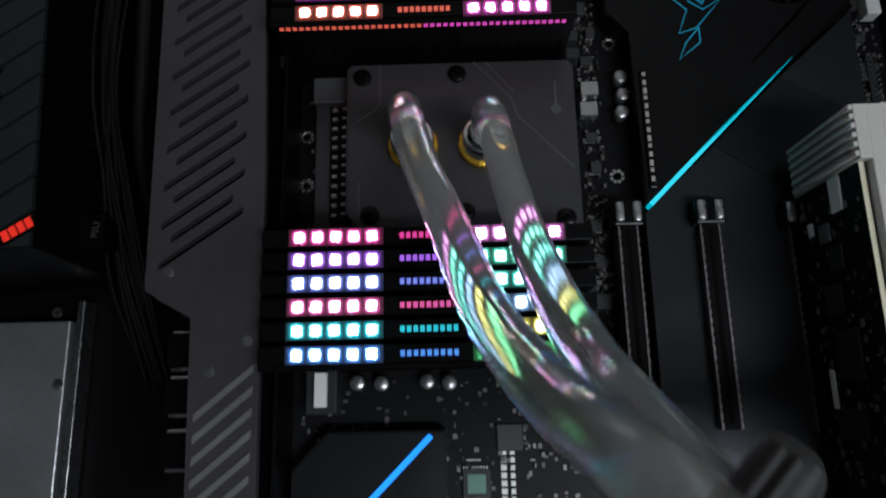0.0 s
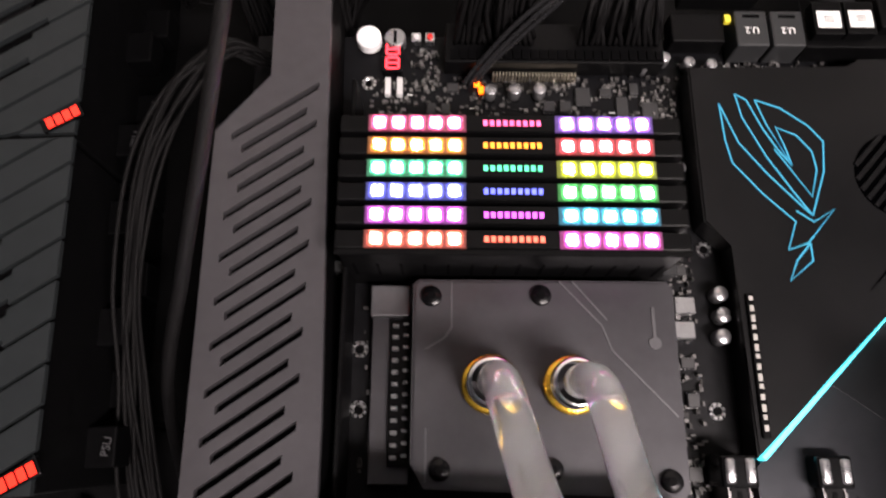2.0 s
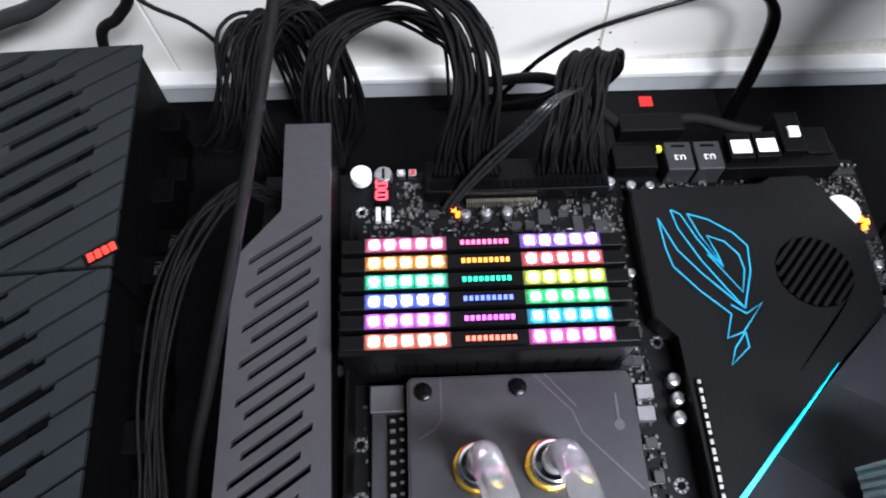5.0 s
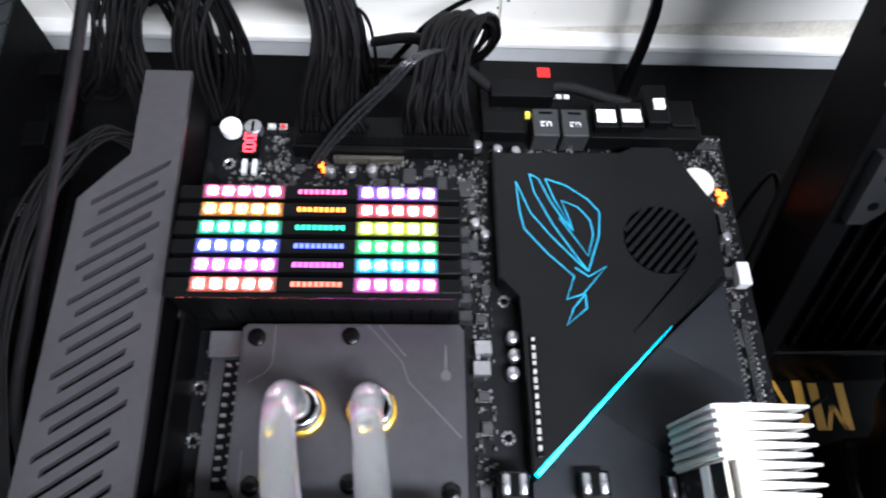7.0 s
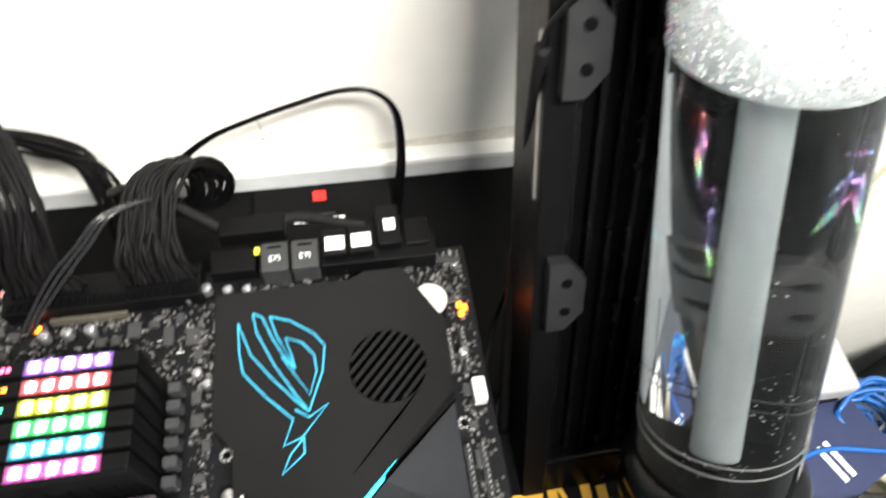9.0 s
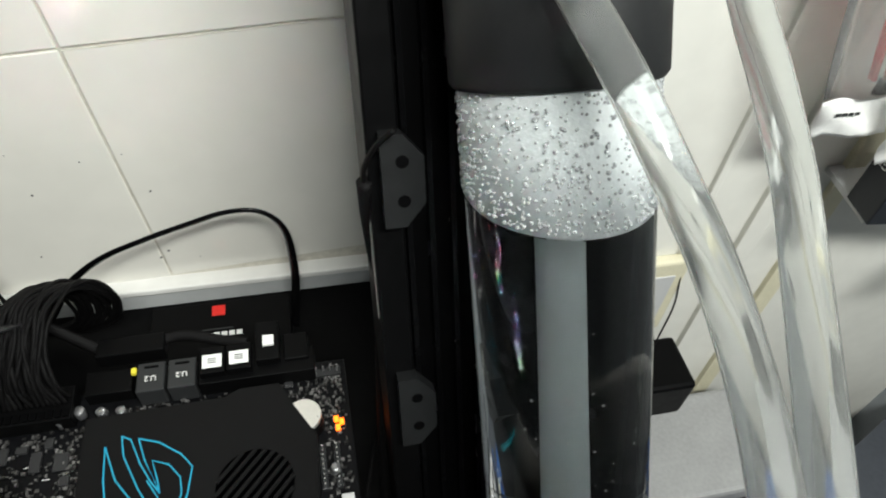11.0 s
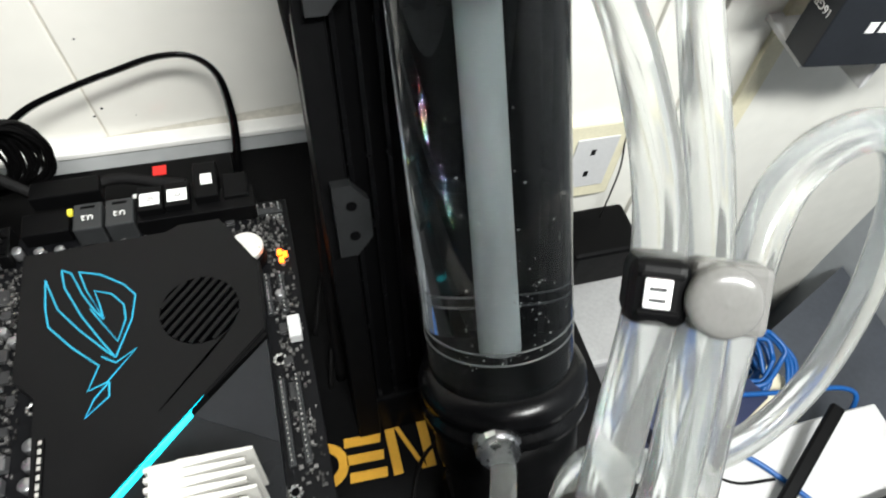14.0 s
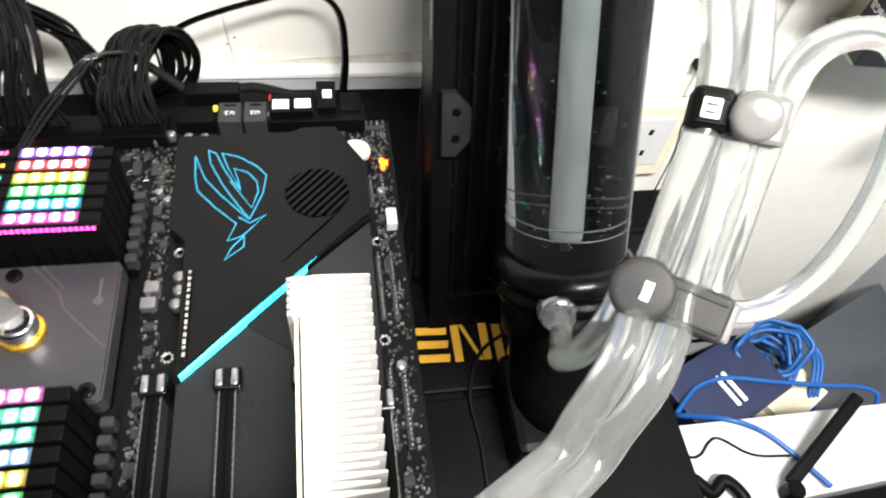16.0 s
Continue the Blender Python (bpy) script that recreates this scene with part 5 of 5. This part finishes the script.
# ---- hoses ----
HR = 0.00635
end = FO + fdir * 0.017
runs = {
    "a": [(0.4060, 0.1960, 0.3020), (0.4150, 0.1550, 0.3000), (0.4280, 0.1150, 0.2810), (0.4362, 0.0960, 0.2690), (0.4445, 0.0760, 0.2545), (0.4500, 0.0530, 0.2425), (0.4500, 0.0250, 0.2325), (0.4440, -0.0050, 0.2250), (0.4345, -0.0290, 0.2170), (0.4240, -0.0500, 0.1960),
          (0.4130, -0.0710, 0.1755), (0.4010, -0.0908, 0.1700), (0.3894, -0.1032, 0.1545), (0.3739, -0.1166, 0.1440), (0.3100, -0.1500, 0.1700), (0.2350, -0.1600, 0.2380), (0.1870, -0.1370, 0.2400), (0.1600, -0.1110, 0.2190), (0.1490, -0.0970, 0.1880), (0.1400, -0.0770, 0.1550), (0.1320, -0.0500, 0.1310), (0.1225, -0.0210, 0.1070), (0.1170, 0.0040, 0.0880), (0.1158, 0.0135, 0.0720), (0.1160, 0.0160, 0.0400)],
    "b": [(0.4800, 0.1980, 0.3000), (0.4850, 0.1580, 0.2940), (0.4830, 0.1160, 0.2740), (0.4830, 0.0970, 0.2640), (0.4830, 0.0730, 0.2490), (0.4755, 0.0450, 0.2380), (0.4660, 0.0150, 0.2280), (0.4560, -0.0120, 0.2200), (0.4460, -0.0350, 0.2110), (0.4360, -0.0580, 0.1930),
          (0.4235, -0.0792, 0.1755), (0.4105, -0.0985, 0.1680), (0.4005, -0.1085, 0.1530), (0.3850, -0.1215, 0.1420), (0.3150, -0.1630, 0.1640), (0.2400, -0.1740, 0.2300), (0.1970, -0.1520, 0.2340), (0.1730, -0.1190, 0.2150), (0.1660, -0.1020, 0.1880), (0.1635, -0.0900, 0.1640), (0.1600, -0.0740, 0.1430), (0.1565, -0.0530, 0.1200), (0.1525, -0.0220, 0.0950), (0.1492, 0.0050, 0.0800), (0.1485, 0.0140, 0.0660), (0.1485, 0.0160, 0.0400)],
    "c": [tuple(end), tuple(end + fdir * 0.006), (0.4225, -0.0330, 0.0630), (0.4100, -0.0530, 0.0920), (0.4010, -0.0660, 0.1180), (0.4020, -0.0730, 0.1380), (0.4090, -0.0690, 0.1540), (0.4300, -0.0480, 0.1500), (0.4720, -0.0480, 0.1160), (0.5120, -0.0420, 0.1020), (0.5380, -0.0310, 0.1160),
          (0.5530, -0.0150, 0.1430), (0.5545, 0.0000, 0.1750), (0.5390, 0.0040, 0.2030), (0.5160, 0.0010, 0.2220), (0.4904, -0.0058, 0.2291), (0.4700, -0.0160, 0.2270), (0.4580, -0.0320, 0.2130), (0.4480, -0.0520, 0.1930), (0.4380, -0.0720, 0.1760), (0.4340, -0.0800, 0.1735)],
}
for key, pts in runs.items():
    label = {"a": "clear soft hose running from the water block to the radiator", "b": "clear soft hose running from the water block past the clamps", "c": "clear soft hose looping from the pump through the clamps"}[key]
    ob = thing("coolant_hose", label, "hose", "coolant hoses", at=pts[0])
    part("hose_wall", sweep(pts, HR if key != "c" else 0.0057, 18, 10), M_TUBE, ob, "clear soft plastic wall", True)
    bm = sweep(pts, HR * (0.70 if key != "c" else 0.62), 14, 10)
    bmesh.ops.reverse_faces(bm, faces=bm.faces[:])
    part("coolant", bm, M_CORE, ob, "clear coolant inside the hose", True)


# ---- hose clamps ----
def clamp_frame(at, along, facing):
    """Local x across the hoses, z along them, minus y out of the clamp's face."""
    z = Vector(along).normalized()
    f = Vector(facing)
    f = (f - z * f.dot(z)).normalized()
    m = Matrix((z.cross(f), -f, z)).transposed().to_4x4()
    m.translation = Vector(at)
    return m


def knob(parent, m, x, r, depth, material, label):
    """Round button with a raised rim, a dished face and a moulded rib, in front of the hoses."""
    k = m @ Matrix.Translation((x, -HR + 0.0035, 0)) @ Matrix.Rotation(radians(90), 4, "X")
    body = part("clamp_knob", lathe([(0.0001, -0.004), (r - 0.001, -0.004), (r, -0.003), (r, depth - 0.0022), (r - 0.0005, depth - 0.0010), (r - 0.0014, depth - 0.0003), (r - 0.0030, depth), (0.0030, depth + 0.0001), (0.0001, depth + 0.0004)], k, 36), material, parent, label, True)
    return body, k


def hose_clamp(at, along, facing, label, knob_x, knob_r, knob_mat, left, right, height, band_mat, tag_x, tag_on_knob):
    c = thing("hose_clamp", label, "clamp", "hose clamps", at=at)
    m = clamp_frame(at, along, facing)
    h = height / 2
    t = HR + 0.0016
    part("clamp_band", bx(left, right, -t, t, -h, h, m=m, bevel=0.0030, seg=3), band_mat, c, "moulded band round the hoses")
    for z in (-h + 0.0028, h - 0.0040):
        part("band_ridge", bx(left + 0.002, right - 0.002, -t - 0.0006, t, z, z + 0.0012, m=m, bevel=0.0004, seg=1), band_mat, c)
    body, k = knob(c, m, knob_x, knob_r, 0.0085, knob_mat, "round moulded clamp knob")
    if tag_on_knob:
        part("knob_mark", bx(-0.0002, 0.0032, -0.0036, 0.0030, 0.0078, 0.0089, m=k, bevel=0.0004, seg=1), M_PAPER, body, "pale mark on the knob")
    else:
        part("paper_label", bx(tag_x - 0.0032, tag_x + 0.0026, -t - 0.0011, -t - 0.0003, -0.0030, 0.0034, m=m, bevel=0.0003, seg=1), M_PAPER, c, "white printed label")
        for z in (-0.0016, 0.0008):
            part("print_bar", bx(tag_x - 0.0022, tag_x + 0.0014, -t - 0.0013, -t - 0.0010, z, z + 0.0009, m=m), M_GREY, c)
    return c, m


c1, m1 = hose_clamp((0.4240, -0.0755, 0.1745), (0.42, 0.70, 0.58), (-0.35, -0.40, 0.85), "dark grey rubber clamp with a round knob on the clear hoses", -0.0125, 0.0108, M_RUBBER, -0.0130, 0.0165, 0.0165, M_RUBBER, 0, True)
part("clear_edge", bx(0.0150, 0.0185, -0.0060, 0.0060, -0.0070, 0.0070, m=m1, bevel=0.0012), M_CLAMP_CLEAR, c1, "clear end of the clamp")
c2, m2 = hose_clamp((0.4350, -0.0290, 0.2170), (0.20, 0.62, 0.62), (-0.35, -0.50, 0.80), "black clamp with white label and smoky knob on hoses", 0.0125, 0.0080, M_CLAMP_CLEAR, -0.0072, 0.0062, 0.0150, M_BLACK, -0.0008, False)
part("clear_edge", bx(0.0064, 0.0235, -0.0050, 0.0060, -0.0080, 0.0080, m=m2, bevel=0.0020), M_CLAMP_CLEAR, c2, "smoky clear end of the clamp")
hose_clamp((0.1715, -0.1185, 0.2200), (-0.62, 0.60, -0.48), (-0.34, 0.14, 1.0), "dark grey rubber clamp on the hoses in front of the board", -0.0080, 0.0072, M_RUBBER, -0.0140, 0.0140, 0.0090, M_RUBBER, 0, True)

# ---- things by the wall ----
so = thing("wall_socket", "cream plastic wall socket with two outlets", "socket", at=(0.69, WALL_Y - 0.006, -0.19))
part("plate", bx(0.6350, 0.7070, WALL_Y - 0.018, WALL_Y - 0.0055, -0.225, -0.110, bevel=0.003), M_CREAM, so)
part("insert", bx(0.6480, 0.6950, WALL_Y - 0.0195, WALL_Y - 0.0175, -0.205, -0.130, bevel=0.001), M_WHITE, so)
for z in (-0.150, -0.183):
    part("outlet_slot", bx(0.6670, 0.6720, WALL_Y - 0.0200, WALL_Y - 0.0190, z - 0.004, z + 0.004), M_BLACK, so)
ad = thing("power_adapter", "black plug-in power adapter by the wall socket", "adapter", at=(0.72, 0.30, -0.32))
part("body", bx(0.660, 0.745, 0.262, 0.3285, -0.330, -0.265, bevel=0.005), M_BLACK, ad)
part("pins", bx(0.690, 0.715, 0.3280, 0.3290, -0.31, -0.285), M_STEEL, ad)
for x0, x1, d, m, lab in ((0.694, 0.700, 0.006, M_PLASTER, "white plastic cable trunking on the wall"), (0.755, 0.775, 0.007, M_PLASTER, "white plastic cable trunking on the wall"), (0.822, 0.842, 0.007, M_CREAM, "yellowed plastic cable trunking on the wall")):
    z0 = -0.5 if x0 > 0.75 else -0.105
    tr = thing("cable_trunking", lab, "trunking", "cable trunking on the wall", at=((x0 + x1) / 2, WALL_Y - 0.006, z0))
    part("channel", bx(x0, x1, WALL_Y - 0.006 - d * 0.6, WALL_Y - 0.006, z0, 1.2), m, tr)
    part("snap_lid", bx(x0 - 0.0006, x1 + 0.0006, WALL_Y - 0.006 - d, WALL_Y - 0.006 - d * 0.55, z0, 1.2, bevel=0.0010), m, tr)
shelf = thing("wall_shelf", "small white corner shelf holding packaging", "shelf", at=(0.86, 0.28, -0.01))
bm = prism(bmesh.new(), [(0.800, 0.262), (0.955, 0.246), (0.955, 0.328), (0.806, 0.328)], -0.014, -0.0082)
part("board", bm, M_WHITE, shelf)
part("bracket", bx(0.900, 0.906, 0.270, 0.3285, -0.060, -0.0142, bevel=0.001), M_WHITE, shelf)
pk = thing("product_box", "dark slate product carton with pale print", "box", at=(0.85, 0.25, -0.008))
km = Matrix.Translation((0.795, 0.255, 0)) @ Matrix.Rotation(radians(-6), 4, "Z")
part("carton", bx(0.0, 0.165, 0.0, 0.034, -0.0080, 0.062, m=km, bevel=0.0012), M_PACK, pk)
for k in range(9):
    part("print_bar", bx(0.036 + k * 0.012, 0.044 + k * 0.012, -0.0006, 0.0004, 0.026, 0.036, m=km), M_PAPER, pk, "pale unreadable print")
part("foil_line", bx(0.060, 0.120, -0.0006, 0.0004, 0.050, 0.0515, m=km), M_GOLD, pk)
letters("16GB", 0.0105, km @ Matrix.Translation((-0.0003, 0.017, 0.040)) @ Matrix.Rotation(radians(-90), 4, "Z") @ Matrix.Rotation(radians(90), 4, "X") @ Matrix.Rotation(math.pi, 4, "Z"), M_PAPER, pk)
def zip_bag(x0, x1, y, z0, card, label):
    """A clear hanging bag: printed white foot strip, film, red card and a small black item inside."""
    bag = thing("plastic_bag", label, "bag", "hanging bags", at=(x0, y, z0))

    def film(name, u0, u1, h0, h1, dy, material, text=""):
        bm = bmesh.new()
        n, k = 6, 9
        g = [[bm.verts.new((u0 + (u1 - u0) * a / n - 0.30 * (h0 + (h1 - h0) * c / k - z0), y + dy + 0.0025 * math.sin(5 * c / k + 7 * a / n), h0 + (h1 - h0) * c / k + 0.0012 * math.sin(a * 1.7))) for a in range(n + 1)] for c in range(k + 1)]
        for c in range(k):
            for a in range(n):
                bm.faces.new((g[c][a], g[c][a + 1], g[c + 1][a + 1], g[c + 1][a]))
        o = part(name, bm, material, bag, text, True)
        o.modifiers.new("thick", "SOLIDIFY").thickness = 0.0007
        return o

    film("foot_strip", x0, x1, z0, z0 + 0.034, 0.0, M_PAPER, "white printed foot strip")
    film("film", x0 + 0.002, x1, z0 + 0.034, z0 + 0.220, 0.0, M_FILM, "clear crinkled film")
    for u0, u1 in card:
        film("red_card", u0, u1, z0 + 0.046, z0 + 0.215, 0.006, M_RED_BAG, "red printed card inside the bag")
    part("item", bx(x1 - 0.030, x1 - 0.010, y + 0.003, y + 0.009, z0 + 0.036, z0 + 0.046, bevel=0.001), M_BLACK, bag, "small black item")
    for k in range(4):
        part("print_bar", bx(x0 + 0.006 + 0.005 * k, x0 + 0.0095 + 0.005 * k, y - 0.0036, y - 0.0030, z0 + 0.022, z0 + 0.0245), M_GREY, bag)
    return bag


zip_bag(0.704, 0.768, 0.270, 0.080, ((0.742, 0.748), (0.754, 0.766)), "clear plastic bag with a white strip and red cards")
zip_bag(0.758, 0.850, 0.255, 0.0625, ((0.790, 0.840),), "clear plastic bag with white strip standing on the product box")

clip = thing("cable_clip", "small black cable clip on the trunking", "clip", at=(0.689, 0.325, -0.060))
part("body", bx(0.6855, 0.6925, 0.318, 0.3285, -0.066, -0.057, bevel=0.0012), M_BLACK, clip)
part("nail", disc_body(0.0012, 0.003, Matrix.Translation((0.689, 0.3185, -0.0615)) @ Matrix.Rotation(radians(90), 4, "X"), 10), M_STEEL, clip)
cable_thing("thin_cable", "thin black wire bowing out beside the wall socket", [[(0.702, 0.318, -0.134), (0.709, 0.314, -0.180), (0.713, 0.316, -0.235), (0.708, 0.310, -0.275)]], 0.0010)

# lower desk clutter
wp = thing("white_printer", "flat white plastic device with rounded corners on the desk", "printer", at=(0.83, -0.1, DESK_Z))
part("body", bx(0.680, 0.985, -0.330, 0.0560, DESK_Z, -0.3650, bevel=0.012, seg=3), M_WHITE, wp)
part("lid", bx(0.684, 0.981, -0.325, 0.0520, -0.3648, -0.3600, bevel=0.002), M_WHITE, wp)
rt = thing("router", "black network router with stub aerials on the white device", "router", at=(0.84, -0.12, -0.36))
part("case", bx(0.740, 0.975, -0.200, -0.0480, -0.3600, -0.3300, m=Matrix.Translation((0.85, -0.12, 0)) @ Matrix.Rotation(radians(4), 4, "Z") @ Matrix.Translation((-0.85, 0.12, 0)), bevel=0.005), M_BLACK, rt)
for a, b in (((0.790, -0.030, -0.345), (0.900, 0.050, -0.318)), ((0.985, 0.010, -0.345), (1.040, 0.070, -0.300))):
    d = Vector(b) - Vector(a)
    q = d.to_track_quat("Z", "Y").to_matrix().to_4x4()
    q.translation = Vector(a)
    part("aerial", bx(-0.0075, 0.0075, -0.0045, 0.0045, 0.0, d.length, m=q, bevel=0.003), M_BLACK, rt, "flat black aerial")
    part("hinge", disc_body(0.010, 0.022, Matrix.Translation(Vector(a) + Vector((0, -0.008, -0.012))), 20), M_BLACK, rt)
nb = thing("navy_box", "small navy blue carton with pale print on the desk", "box", at=(0.8, 0.12, DESK_Z))
nm = Matrix.Translation((0.800, 0.112, 0)) @ Matrix.Rotation(radians(24), 4, "Z")
part("carton", bx(-0.075, 0.075, -0.048, 0.048, DESK_Z, -0.400, m=nm, bevel=0.0015), M_NAVY, nb)
for k in range(2):
    part("print_bar", bx(-0.010 + 0.012 * k, -0.004 + 0.012 * k, -0.030, 0.014, -0.4001, -0.3995, m=nm), M_PAPER, nb, "pale unreadable print")
bk = thing("cream_booklet", "cream paper booklets lying beside the navy carton", "booklet", at=(0.905, 0.090, DESK_Z))
for k, (a, z) in enumerate(((18, DESK_Z), (-12, DESK_Z + 0.020), (30, DESK_Z + 0.034))):
    bmx = Matrix.Translation((0.905 + 0.008 * k, 0.090 + 0.010 * k, 0)) @ Matrix.Rotation(radians(a), 4, "Z")
    part("booklet", bx(-0.045, 0.045, -0.032, 0.032, z, z + (0.0195 if k == 0 else 0.0135), m=bmx, bevel=0.0010), M_CREAM if k else M_PAPER, bk)
nb2 = thing("navy_box", "small navy blue carton with pale print against the black carton", "box", at=(0.68, 0.09, DESK_Z))
part("carton", bx(0.600, 0.715, 0.060, 0.150, DESK_Z, -0.402, bevel=0.0015), M_NAVY, nb2)
for k in range(6):
    part("print_bar", bx(0.700, 0.706, 0.070 + k * 0.006, 0.074 + k * 0.006, -0.4021, -0.4015), M_PAPER, nb2, "pale unreadable print")
wt = thing("white_case", "white device case with two dark slots by the wall", "case", at=(0.83, 0.24, DESK_Z))
part("case", bx(0.600, 0.850, 0.172, 0.300, DESK_Z, -0.362, bevel=0.006), M_WHITE_SHADED, wt)
for x0, x1, z in ((0.765, 0.834, -0.399), (0.755, 0.818, -0.449)):
    part("slot", bx(x0, x1, 0.1710, 0.1732, z, z + 0.010), M_BLACK, wt, "dark slot")
coil = []
for k in range(11):
    pts = []
    for j in range(12):
        a = j * 2 * math.pi / 11.5 + k * 0.4
        pts.append((0.880 + (0.040 + 0.010 * math.sin(k * 2.1)) * math.cos(a) + rnd.uniform(-0.005, 0.005), 0.150 + (0.034 + 0.008 * math.cos(k * 1.7)) * math.sin(a) + rnd.uniform(-0.005, 0.005), -0.486 + 0.0095 * k + 0.016 * math.sin(a + 0.6)))
    coil.append(pts)
coil.append([(0.712, 0.074, -0.394), (0.737, 0.096, -0.396), (0.762, 0.112, -0.398), (0.803, 0.118, -0.398), (0.862, 0.107, -0.398), (0.931, 0.096, -0.400), (0.988, 0.088, -0.402), (1.004, 0.072, -0.410), (0.985, 0.045, -0.460)])
coil.append([(0.712, 0.074, -0.390), (0.753, 0.052, -0.3565), (0.792, 0.033, -0.3565), (0.819, 0.002, -0.3565), (0.842, -0.037, -0.352)])
for k in range(3):
    coil.append([(0.900, 0.180 - 0.004 * k, -0.400), (0.935 + 0.005 * k, 0.172, -0.402 - 0.006 * k), (0.955 + 0.006 * k, 0.142, -0.425), (0.944 + 0.006 * k, 0.100, -0.455), (0.930 + 0.007 * k, 0.063, -0.490)])
cable_thing("network_cable", "loose coil of blue network cable on the desk", coil, 0.0032, M_BLUE)
cable_thing("network_cable", "blue network cables hanging down the wall", [[(0.690 + 0.008 * k, 0.318, -0.330), (0.684 + 0.009 * k, 0.312, -0.400), (0.690 + 0.010 * k, 0.300, -0.470), (0.700 + 0.012 * k, 0.29, -0.494)] for k in range(4)], 0.0030, M_BLUE)
cable_thing("thin_cable", "thin black cable lying over the white device", [[(0.650, 0.045, -0.420), (0.673, 0.035, -0.358), (0.693, 0.015, -0.3580), (0.708, 0.016, -0.3580), (0.722, 0.028, -0.3580), (0.737, 0.031, -0.3580), (0.769, 0.009, -0.3580), (0.811, 0.002, -0.3550)]], 0.0016)
cable_thing("thick_cable", "short heap of thick black cable beside the router", [[(0.655, -0.020, -0.352), (0.680, -0.012, -0.346), (0.700, -0.028, -0.350), (0.718, -0.018, -0.346), (0.735, -0.040, -0.350), (0.720, -0.056, -0.346), (0.690, -0.048, -0.350), (0.668, -0.060, -0.352)]], 0.0075, M_BLACK, seg=10)
bm = bmesh.new()
for k in range(7):
    a, r = rnd.uniform(0, 6.28), rnd.uniform(0.01, 0.03)
    sweep([(0.965 + r * math.cos(a + j), 0.255 + 0.4 * r * math.sin(a + 1.7 * j), -0.115 + 0.006 * k + 0.02 * math.sin(j)) for j in range(6)], 0.0016, 6, 6, bm)
tagged(part("cable_tangle", bm, M_BLACK, None, "", True), "small tangle of black wire on the wall shelf", "cable")
tagged(part("loose_plug", bx(0.640, 0.690, -0.052, -0.010, -0.500, -0.360, bevel=0.006), M_BLACK), "black plug block standing beside the carton", "plug")

# ---- wall tiles, last ----
TW, TH = 0.320, 0.207
tm = Matrix.Translation((0.2180, 0, 0.147)) @ Matrix.Rotation(radians(-4.2), 4, "Y")
bm = bx(-TW / 2 + 0.0008, TW / 2 - 0.0008, -0.006, 0.0, -TH / 2 + 0.0008, TH / 2 - 0.0008, bevel=0.0008)
for f in bm.faces:
    f.smooth = False
tile_me = bpy.data.meshes.new("tile")
bm.to_mesh(tile_me)
bm.free()
tile_me.materials.append(M_TILE)
for i in range(-6, 1):
    for j in range(-1, 7):
        p = tm @ Vector(((i + 0.5) * TW, 0, (j + 0.5) * TH))
        if p.x > 0.40:
            continue
        o = new("tile", tile_me)
        o.parent = wn
        o.matrix_basis = Matrix.Translation((p.x, WALL_Y - 0.0004, p.z)) @ Matrix.Rotation(radians(-4.2), 4, "Y")
for j in range(-1, 7):
    p = tm @ Vector((0.5 * TW, 0, (j + 0.5) * TH))
    o = new("tile", tile_me)
    o.parent = wn
    o.matrix_basis = Matrix.Translation((p.x, WALL_Y - 0.0004, p.z)) @ Matrix.Rotation(radians(-4.2), 4, "Y")
bm = bmesh.new()
for _ in range(18):
    x, z = rnd.uniform(0.05, 0.38), rnd.uniform(-0.04, 0.28)
    disc_body(rnd.uniform(0.0004, 0.0011), 0.0004, Matrix.Translation((x, WALL_Y - 0.0062, z)) @ Matrix.Rotation(radians(90), 4, "X"), 8, bm)
part("dirt_specks", bm, M_GREY, wn, "small dark specks on the tiles", kind="stuff")
